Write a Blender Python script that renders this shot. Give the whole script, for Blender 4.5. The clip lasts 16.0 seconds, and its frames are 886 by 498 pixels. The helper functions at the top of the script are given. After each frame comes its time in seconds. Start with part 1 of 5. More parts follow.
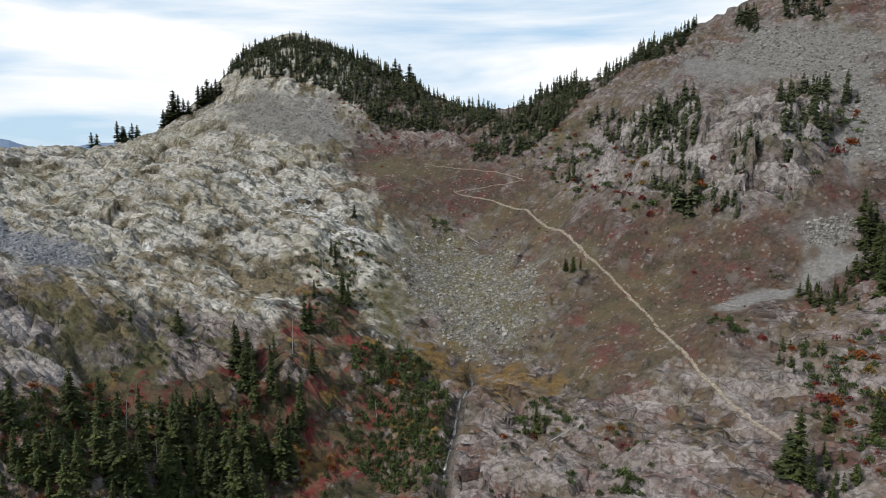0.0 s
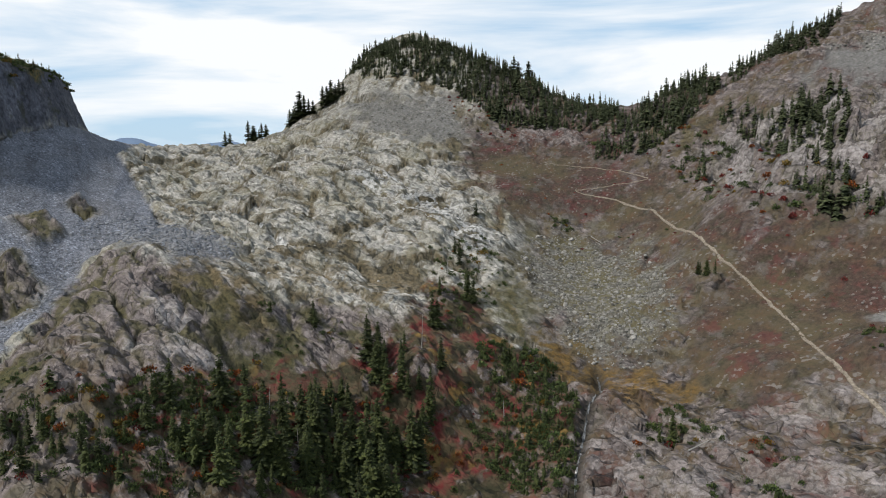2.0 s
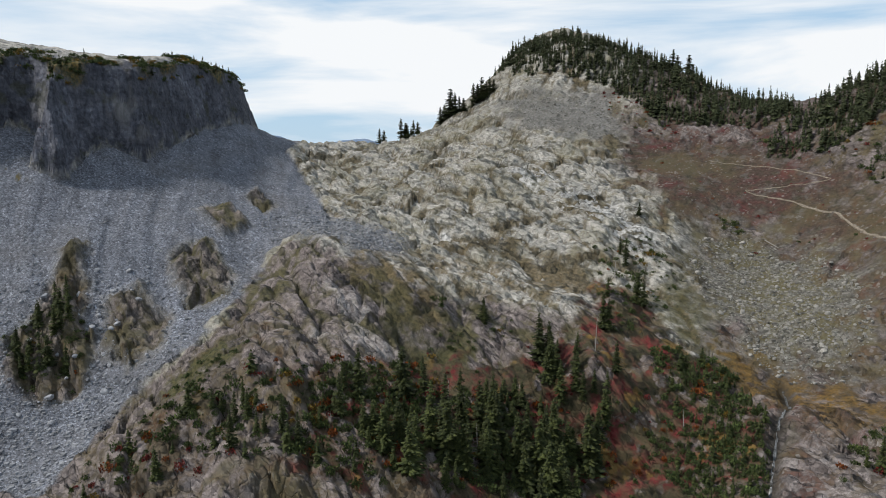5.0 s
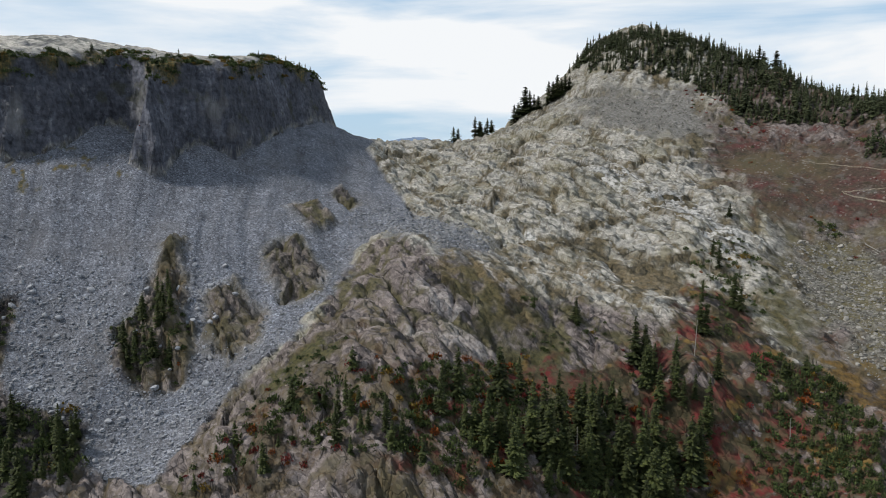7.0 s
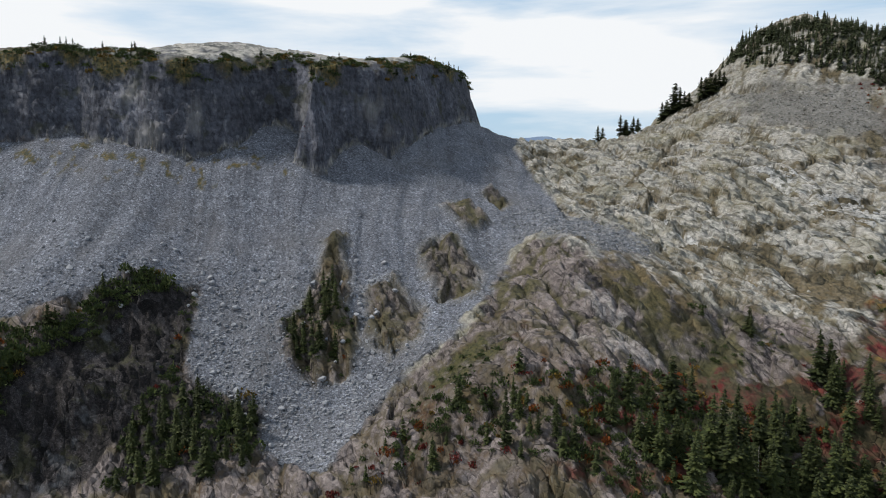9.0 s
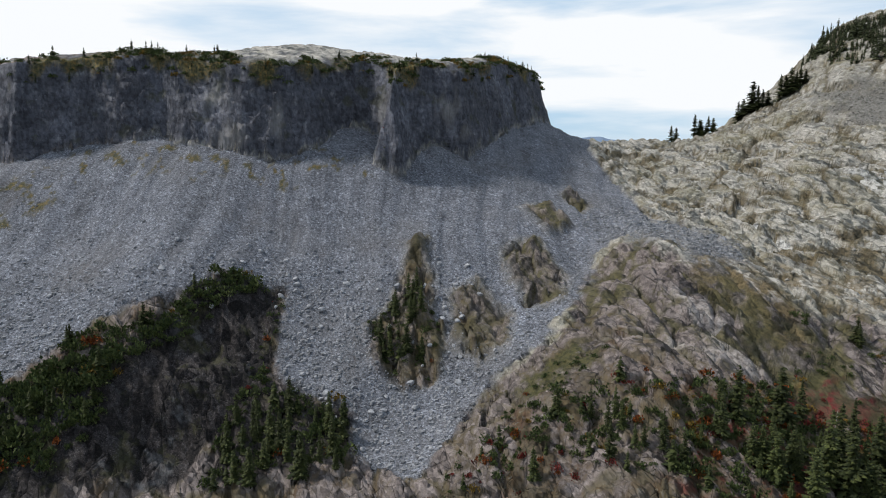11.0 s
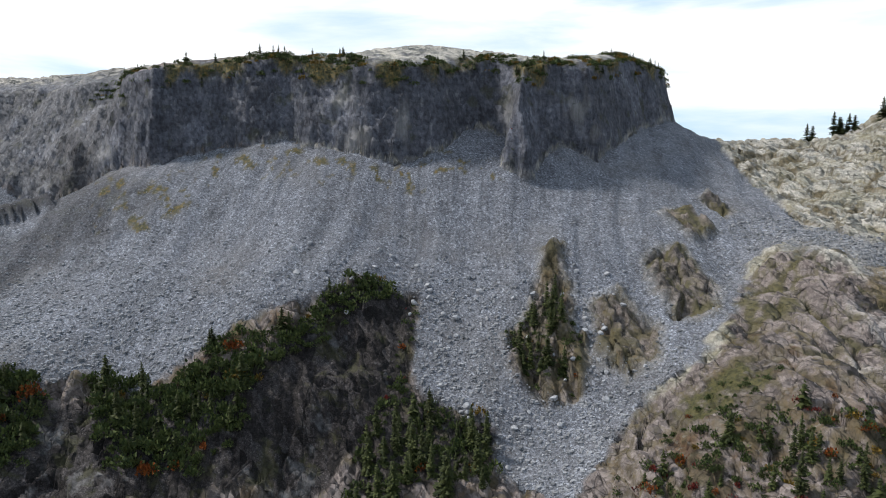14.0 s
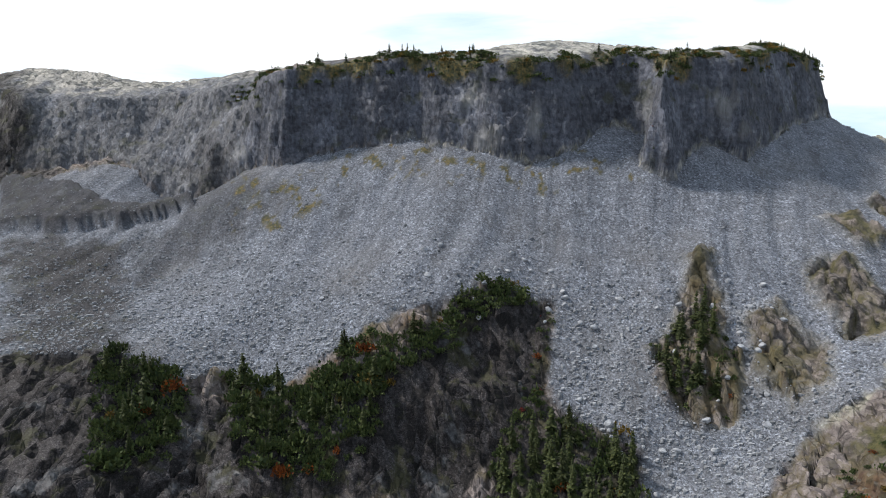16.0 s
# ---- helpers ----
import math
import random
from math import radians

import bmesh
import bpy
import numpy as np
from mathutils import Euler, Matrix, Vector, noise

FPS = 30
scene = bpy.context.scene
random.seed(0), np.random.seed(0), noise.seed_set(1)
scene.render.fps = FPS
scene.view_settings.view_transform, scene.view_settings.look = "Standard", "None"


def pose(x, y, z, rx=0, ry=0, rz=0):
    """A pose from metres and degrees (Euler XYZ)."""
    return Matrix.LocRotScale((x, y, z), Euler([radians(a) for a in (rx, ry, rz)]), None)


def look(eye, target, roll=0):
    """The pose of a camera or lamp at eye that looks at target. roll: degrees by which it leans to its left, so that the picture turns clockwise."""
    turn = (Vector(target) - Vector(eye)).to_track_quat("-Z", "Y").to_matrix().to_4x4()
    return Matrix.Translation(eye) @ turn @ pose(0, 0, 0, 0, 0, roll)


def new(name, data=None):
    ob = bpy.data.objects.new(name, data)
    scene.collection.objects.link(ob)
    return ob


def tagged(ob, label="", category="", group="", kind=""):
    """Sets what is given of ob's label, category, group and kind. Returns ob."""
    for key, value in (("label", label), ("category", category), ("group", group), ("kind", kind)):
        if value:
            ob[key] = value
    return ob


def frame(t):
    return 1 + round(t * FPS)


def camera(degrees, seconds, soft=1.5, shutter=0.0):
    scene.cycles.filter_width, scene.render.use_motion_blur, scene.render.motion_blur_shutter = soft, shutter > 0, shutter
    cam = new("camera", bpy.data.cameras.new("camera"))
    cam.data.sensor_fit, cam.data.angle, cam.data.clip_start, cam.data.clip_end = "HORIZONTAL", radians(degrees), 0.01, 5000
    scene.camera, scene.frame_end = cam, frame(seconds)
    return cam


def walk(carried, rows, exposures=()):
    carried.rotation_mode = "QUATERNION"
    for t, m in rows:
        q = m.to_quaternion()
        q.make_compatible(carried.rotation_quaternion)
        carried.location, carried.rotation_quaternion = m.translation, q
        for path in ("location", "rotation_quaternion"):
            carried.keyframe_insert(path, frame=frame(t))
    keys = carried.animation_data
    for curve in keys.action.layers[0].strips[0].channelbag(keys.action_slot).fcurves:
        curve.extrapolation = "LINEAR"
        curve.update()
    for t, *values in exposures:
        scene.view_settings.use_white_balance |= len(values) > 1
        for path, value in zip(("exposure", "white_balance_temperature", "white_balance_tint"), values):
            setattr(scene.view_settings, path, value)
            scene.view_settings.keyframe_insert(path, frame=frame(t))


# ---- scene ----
cam = camera(64.5, 16.0, soft=1.0)
METRES, EYE, TILT, LEAN, TURN = 80.0, 100.0, -7.5, 0.25, 0.0
ROWS = [
    (0.0, 0.0, 0.0, 0.0, -0.0, -0.0, -0.0),
    (0.5, -0.0195, 0.0006, 0.0, 1.2, -0.04, -0.16),
    (1.0, -0.0437, 0.0009, 0.0002, 3.24, -0.09, -0.44),
    (1.5, -0.0678, 0.0015, -0.0006, 5.67, -0.13, -0.77),
    (2.0, -0.0939, 0.0017, -0.0009, 8.24, -0.21, -1.14),
    (2.5, -0.1202, 0.0014, -0.0014, 10.76, -0.3, -1.52),
    (3.0, -0.1487, 0.0002, -0.0019, 13.19, -0.4, -1.87),
    (3.5, -0.1749, -0.0015, -0.0025, 15.07, -0.5, -2.14),
    (4.0, -0.2036, -0.0049, -0.0032, 16.05, -0.58, -2.31),
    (6.5, -0.357, -0.0343, -0.0088, 21.42, -1.0, -3.16),
    (7.0, -0.3897, -0.0427, -0.0098, 22.6, -1.1, -3.36),
    (7.5, -0.4236, -0.0515, -0.012, 25.65, -1.3, -3.72),
    (8.0, -0.4552, -0.06, -0.0135, 28.52, -1.54, -4.04),
    (8.5, -0.4868, -0.0695, -0.0146, 30.79, -1.7, -4.29),
    (9.0, -0.5183, -0.0796, -0.0156, 32.42, -1.82, -4.46),
    (11.5, -0.6789, -0.1307, -0.0194, 37.08, -2.13, -4.79),
    (12.0, -0.7112, -0.1379, -0.0201, 37.78, -2.16, -4.8),
    (12.5, -0.7442, -0.1429, -0.0215, 38.24, -2.16, -4.78),
    (13.0, -0.7781, -0.1468, -0.0223, 38.86, -2.19, -4.78),
    (13.5, -0.8138, -0.1495, -0.0223, 40.45, -2.32, -4.87),
    (14.0, -0.8472, -0.1501, -0.0232, 43.31, -2.54, -5.1),
    (14.5, -0.881, -0.149, -0.024, 46.08, -2.79, -5.34),
    (15.0, -0.9142, -0.1479, -0.0248, 48.28, -2.99, -5.51),
    (15.5, -0.9483, -0.1478, -0.0261, 50.4, -3.19, -5.63),
    (16.0, -0.9806, -0.1461, -0.0259, 52.09, -3.36, -5.73),
]
walk(cam, [(t, pose(0, 0, EYE, TILT, LEAN, TURN) @ pose(METRES * x, METRES * y, METRES * z, 90 + pitch, roll, yaw)) for t, x, y, z, yaw, pitch, roll in ROWS], [(0, 0.0), (4, -0.1), (9, -0.14), (12.5, 0.05), (16, 0.3)])

# ---- sky, sun, exposure ----
SUN_AZ, SUN_EL = 118.0, 49.0          # degrees: left of +y, above the horizon
world = bpy.data.worlds.new("sky")
scene.world = world
world.use_nodes = True
wn, wl = world.node_tree.nodes, world.node_tree.links
wn.clear()
w_out = wn.new("ShaderNodeOutputWorld")
w_bg = wn.new("ShaderNodeBackground")
w_sky = wn.new("ShaderNodeTexSky")
w_sky.sky_type, w_sky.sun_disc = "NISHITA", False
w_sky.sun_elevation, w_sky.sun_rotation = radians(SUN_EL), radians(-SUN_AZ)
w_sky.altitude = 1500
w_bg.inputs["Strength"].default_value = 0.085
# thin cloud in level streaks, with pale blue between
w_co = wn.new("ShaderNodeTexCoord")

w_map = wn.new("ShaderNodeMapping")
w_map.inputs["Location"].default_value = (0.35, 0.1, 0.0)
w_map.inputs["Scale"].default_value = (1.5, 1.5, 9.0)
wl.new(w_co.outputs["Generated"], w_map.inputs[0])
w_n = wn.new("ShaderNodeTexNoise")
w_n.inputs["Scale"].default_value = 1.05
w_n.inputs["Detail"].default_value = 7
w_n.inputs["Roughness"].default_value = 0.52
w_n.inputs["Distortion"].default_value = 0.35
wl.new(w_map.outputs[0], w_n.inputs["Vector"])
w_ramp = wn.new("ShaderNodeValToRGB")
w_ramp.color_ramp.elements[0].position, w_ramp.color_ramp.elements[1].position = 0.43, 0.57
w_low = wn.new("ShaderNodeMapRange")       # a clearer belt low over the ridges
w_low.interpolation_type = "SMOOTHSTEP"
for socket, value in zip(w_low.inputs[1:5], (0.085, 0.14, 0.075, 0.0)):
    socket.default_value = value
w_co2 = wn.new("ShaderNodeSeparateXYZ")
wl.new(w_co.outputs["Generated"], w_co2.inputs[0])
wl.new(w_co2.outputs["Z"], w_low.inputs[0])
w_thin = wn.new("ShaderNodeMath")
w_thin.operation = "SUBTRACT"
w_side = wn.new("ShaderNodeMapRange")      # brighter haze towards the sun
w_side.interpolation_type = "SMOOTHSTEP"
for socket, value in zip(w_side.inputs[1:5], (-0.72, -1.0, 0.0, 0.16)):
    socket.default_value = value
wl.new(w_co2.outputs["X"], w_side.inputs[0])
w_more = wn.new("ShaderNodeMath")
w_more.operation = "ADD"
wl.new(w_n.outputs["Fac"], w_more.inputs[0])
wl.new(w_side.outputs[0], w_more.inputs[1])
wl.new(w_more.outputs[0], w_thin.inputs[0])
wl.new(w_low.outputs[0], w_thin.inputs[1])
wl.new(w_thin.outputs[0], w_ramp.inputs[0])
w_mix = wn.new("ShaderNodeMix")
w_mix.data_type = "RGBA"
w_mix.inputs["B"].default_value = (11.8, 12.1, 12.4, 1)
w_sep = wn.new("ShaderNodeSeparateXYZ")
wl.new(w_co.outputs["Generated"], w_sep.inputs[0])
w_high = wn.new("ShaderNodeMapRange")      # cloud and veil thin out towards the zenith
w_high.interpolation_type = "SMOOTHSTEP"
for socket, value in zip(w_high.inputs[1:5], (0.2, 0.75, 1.0, 0.6)):
    socket.default_value = value
wl.new(w_sep.outputs["Z"], w_high.inputs[0])
w_cover = wn.new("ShaderNodeMath")
w_cover.operation = "MULTIPLY"
wl.new(w_ramp.outputs["Color"], w_cover.inputs[0])
wl.new(w_high.outputs[0], w_cover.inputs[1])
wl.new(w_cover.outputs[0], w_mix.inputs["Factor"])
w_veil = wn.new("ShaderNodeMix")
w_veil.data_type = "RGBA"
w_haze = wn.new("ShaderNodeMath")
w_haze.operation = "MULTIPLY"
w_haze.inputs[1].default_value = 0.75
wl.new(w_high.outputs[0], w_haze.inputs[0])
wl.new(w_haze.outputs[0], w_veil.inputs["Factor"])
w_veil.inputs["B"].default_value = (6.6, 9.3, 12.0, 1)
wl.new(w_sky.outputs["Color"], w_veil.inputs["A"])
wl.new(w_veil.outputs["Result"], w_mix.inputs["A"])
wl.new(w_mix.outputs["Result"], w_bg.inputs["Color"])
wl.new(w_bg.outputs[0], w_out.inputs[0])

sun = new("sun", bpy.data.lights.new("sun", "SUN"))
sun.data.energy, sun.data.angle, sun.data.color = 4.0, radians(5.0), (1.0, 0.96, 0.9)
sun.matrix_world = look((-math.sin(radians(SUN_AZ)) * math.cos(radians(SUN_EL)) * 900, math.cos(radians(SUN_AZ)) * math.cos(radians(SUN_EL)) * 900, math.sin(radians(SUN_EL)) * 900), (0, 0, 0))

# ---- the shape of the land: named lines of (x, y, z), joined by a thin-plate surface ----
SCREE = [(-202, 270, 112), (-195, 198, 97), (-206, 189, 102), (-204, 174, 93), (-237, 141, 95), (-245, 138, 98), (-277, 122, 103), (-298, 97, 96), (-260, 119, 94), (-251, 104, 82), (-246, 95, 75), (-217, 125, 74), (-198, 148, 76), (-200, 115, 62), (-206, 101, 65), (-211, 85, 60), (-216, 74, 56), (-222, 67, 56), (-181, 151, 73), (-158, 164, 68), (-153, 160, 64), (-165, 217, 85), (-174, 122, 53), (-163, 124, 48), (-152, 121, 42), (-167, 103, 41), (-180, 96, 42), (-154, 97, 32), (-165, 83, 32), (-141, 110, 36), (-188, 352, 103), (-180, 300, 98)]
WEST = [(-228, 46, 46), (-233, 51, 50), (-242, 30, 53), (-251, 52, 59), (-255, 74, 69), (-285, 57, 67), (-296, 43, 66), (-310, 54, 76), (-304, 67, 83), (-298, 86, 91), (-353, 75, 82), (-330, 90, 94), (-370, 62, 94), (-410, 25, 92), (-325, 25, 72), (-370, 0, 74), (-223, 22, 40), (-234, 27, 46), (-216, 0, 38), (-300, -20, 58), (-400, -80, 80)]
SPUR = [(-198, 92, 47), (-193, 84, 47), (-216, 60, 51), (-198, 62, 39), (-190, 77, 35), (-187, 67, 30), (-200, 45, 32)]
KNOB = [(-119, 182, 74), (-127, 182, 74), (-148, 135, 51), (-140, 124, 43), (-114, 128, 55), (-98, 128, 56), (-89, 150, 52), (-87, 158, 53), (-103, 106, 42), (-120, 104, 39), (-84, 122, 44), (-73, 152, 43), (-66, 153, 43), (-105, 165, 66)]
SLOPE = [(-105, 231, 77), (-75, 274, 84), (-52, 268, 80), (-39, 316, 96), (-61, 380, 137), (-22, 340, 109), (-80, 205, 64), (-71, 185, 60), (-57, 187, 58), (-39, 170, 51), (-48, 174, 45), (-28, 180, 43), (-28, 182, 45), (-26, 166, 32), (-17, 192, 46), (-140, 300, 97), (-164, 398, 112), (-108, 222, 74), (-114, 310, 98)]
BOWL = [(9, 294, 84), (34, 275, 79), (45, 233, 71), (51, 215, 63), (58, 177, 53), (64, 143, 44), (8, 195, 39), (-1, 280, 72), (41, 220, 63), (44, 273, 83), (28, 226, 58), (-2, 178, 38), (-6, 301, 87), (22, 315, 100), (41, 180, 49), (49, 156, 44), (21, 161, 39), (33, 154, 36), (61, 162, 51), (67, 168, 58), (52, 138, 39)]
EAST = [(59, 235, 85), (66, 248, 95), (87, 245, 109), (101, 269, 118), (96, 214, 102), (86, 212, 84), (95, 305, 138), (132, 308, 149), (125, 352, 164), (91, 329, 142), (56, 329, 127), (23, 340, 117), (79, 149, 53), (96, 153, 61), (93, 185, 65), (110, 195, 81), (140, 219, 104), (173, 276, 140), (187, 303, 165), (200, 360, 190), (250, 220, 150)]
PEAK = [(-71, 400, 158), (-85, 410, 160), (-114, 492, 177), (-45, 385, 144), (-100, 400, 150), (-130, 430, 148), (-60, 440, 163), (-10, 372, 132), (-16, 386, 138), (5, 372, 127), (-110, 570, 120), (20, 430, 90), (150, 440, 150), (-200, 440, 88), (-190, 520, 60), (0, 560, 60)]
VALLEY = [(-100, 70, 20), (-40, 100, 12), (0, 134, 26), (20, 100, 18), (70, 90, 30), (-160, 40, 14), (-230, -50, 30), (-60, 30, -8), (0, 0, -16), (-80, -12, -14), (130, 60, 50), (120, -60, 20), (-200, -120, 10), (0, -160, -40), (-100, -220, -45)]
PLATEAU = [(-214, 272, 136), (-217, 212, 134), (-225, 185, 133), (-250, 155, 132), (-262, 168, 136), (-298, 150, 134), (-306, 118, 133), (-342, 96, 131), (-368, 74, 125), (-400, 62, 126), (-470, 76, 141), (-474, 48, 142), (-476, 31, 139), (-440, 62, 131), (-480, 150, 138), (-330, 300, 136), (-250, 300, 133), (-275, 182, 141), (-300, 205, 146), (-316, 142, 132), (-232, 212, 136), (-317, 103, 132), (-296, 127, 135), (-217, 240, 138), (-233, 232, 138), (-382, 117, 137), (-480, 93, 135), (-480, 112, 138)]
SHELVES = [(-139, 177, 66), (-207, 165, 92), (42, 215, 64), (-17, 295, 87), (-152, 171, 71), (-109, 151, 59), (-73, 125, 41), (-107, 108, 40), (-159, 257, 88), (-115, 286, 94), (-87, 290, 94), (-60, 212, 61), (-43, 244, 72), (-58, 328, 106), (-22, 182, 44), (-37, 161, 32), (17, 164, 35), (10, 171, 40), (35, 194, 46), (17, 215, 53), (8, 254, 59), (33, 174, 40)]
FEET = [(-253, 91, 72), (-194, 92, 50), (-193, 78, 43), (-202, 68, 46), (-169, 106, 44), (-202, 272, 111), (-195, 198, 97), (-204, 176, 94), (-234, 147, 95), (-230, 154, 98), (-224, 162, 100), (-204, 311, 106), (-187, 346, 105)]
# the foot of the cliff, in plan, from behind its north end round to the west
CLIFF = [(-330, 440), (-255, 340), (-216, 300), (-203, 271), (-201, 252), (-202, 238), (-198, 215), (-196, 198), (-204, 193), (-207, 182), (-203, 169), (-211, 167), (-219, 178), (-226, 178), (-231, 170), (-230, 159), (-236, 147), (-246, 138), (-253, 136), (-266, 130), (-274, 127), (-284, 117), (-292, 111), (-301, 101), (-304, 92), (-325, 90), (-370, 64), (-412, 28), (-480, -40), (-700, 100), (-600, 500)]


def spline(points):
    """The weights of a thin-plate surface through the points."""
    p = np.array(points, float)
    xy, n = p[:, :2] / 100, len(p)
    d2 = ((xy[:, None] - xy[None]) ** 2).sum(-1)
    a = np.zeros((n + 3, n + 3))
    a[:n, :n] = d2 * np.log(d2 + 1e-9) + np.eye(n) * 0.004
    a[:n, n], a[:n, n + 1 :] = 1, xy
    a[n:, :n] = a[:n, n:].T
    return xy, np.linalg.solve(a, np.r_[p[:, 2], 0, 0, 0])


def surface(weights, x, y):
    xy, w = weights
    x, y = x / 100, y / 100
    out = w[-3] + w[-2] * x + w[-1] * y
    for (px, py), k in zip(xy, w):
        d2 = (x - px) ** 2 + (y - py) ** 2
        out += k * d2 * np.log(d2 + 1e-9)
    return out


LAND = spline(SCREE + WEST + SPUR + KNOB + SLOPE + BOWL + EAST + PEAK + VALLEY + SHELVES + FEET)
TOP = spline(PLATEAU)


def hashed(i, j, seed):
    """Even random numbers from 0 to 1 on a lattice."""
    h = (i.astype(np.int64) * 374761393 + j.astype(np.int64) * 668265263 + seed * 974711) & 0xFFFFFFFF
    h = ((h ^ (h >> 13)) * 1274126177) & 0xFFFFFFFF
    h = ((h ^ (h >> 16)) * 2246822519) & 0xFFFFFFFF
    return ((h ^ (h >> 15)) & 0xFFFFFF) / 16777216.0


def grain(x, y, size, seed=0):
    """Smooth gradient noise, about -0.7 to 0.7."""
    x, y = x / size, y / size
    i, j = np.floor(x), np.floor(y)
    fx, fy = x - i, y - j
    u, v = fx * fx * fx * (fx * (fx * 6 - 15) + 10), fy * fy * fy * (fy * (fy * 6 - 15) + 10)
    c = []
    for b in (0, 1):
        for a in (0, 1):
            t = hashed(i + a, j + b, seed) * 2 * np.pi
            c.append(np.cos(t) * (fx - a) + np.sin(t) * (fy - b))
    return (c[0] * (1 - u) + c[1] * u) * (1 - v) + (c[2] * (1 - u) + c[3] * u) * v


def rough(x, y, size, seed=0, octaves=4, gain=0.5):
    out, k = 0.0, 1.0
    for o in range(octaves):
        out = out + k * grain(x + 17.3 * o, y - 9.1 * o, size / 2**o, seed + o)
        k *= gain
    return out


def blocks(x, y, size, seed=0):
    """Broken rock: cells, each a tilted facet of its own height. Also the nearness of the crack between two cells."""
    x, y = x / size, y / size
    i, j = np.floor(x), np.floor(y)
    best, second, h = np.full(x.shape, 9.0), np.full(x.shape, 9.0), np.zeros(x.shape)
    for a in (-1, 0, 1):
        for b in (-1, 0, 1):
            ci, cj = i + a, j + b
            px, py = ci + hashed(ci, cj, seed), cj + hashed(ci, cj, seed + 1)
            dx, dy = x - px, y - py
            d = dx * dx + dy * dy
            t = hashed(ci, cj, seed + 2) * 2 * np.pi
            tilt = (np.cos(t) * dx + np.sin(t) * dy) * 0.8 + 0.5 * (hashed(ci, cj, seed + 3) - 0.5)
            near = d < best
            second = np.where(near, best, np.minimum(second, d))
            h = np.where(near, tilt, h)
            best = np.where(near, d, best)
    return h * size, np.sqrt(second) - np.sqrt(best)


def step(a, b, x):
    t = np.clip((x - a) / (b - a), 0, 1)
    return t * t * (3 - 2 * t)


def inside(x, y, poly):
    """How far a place lies inside a closed line in plan (outside: minus)."""
    p = np.array(poly, float)
    q = np.roll(p, -1, 0)
    near, odd = np.full(x.shape, 1e18), np.zeros(x.shape, bool)
    for (ax, ay), (bx, by) in zip(p, q):
        ex, ey = bx - ax, by - ay
        t = np.clip(((x - ax) * ex + (y - ay) * ey) / (ex * ex + ey * ey), 0, 1)
        near = np.minimum(near, (x - ax - t * ex) ** 2 + (y - ay - t * ey) ** 2)
        if ey:
            odd ^= ((ay > y) != (by > y)) & (x < ax + (y - ay) * ex / ey)
    return np.where(odd, 1, -1) * np.sqrt(near)
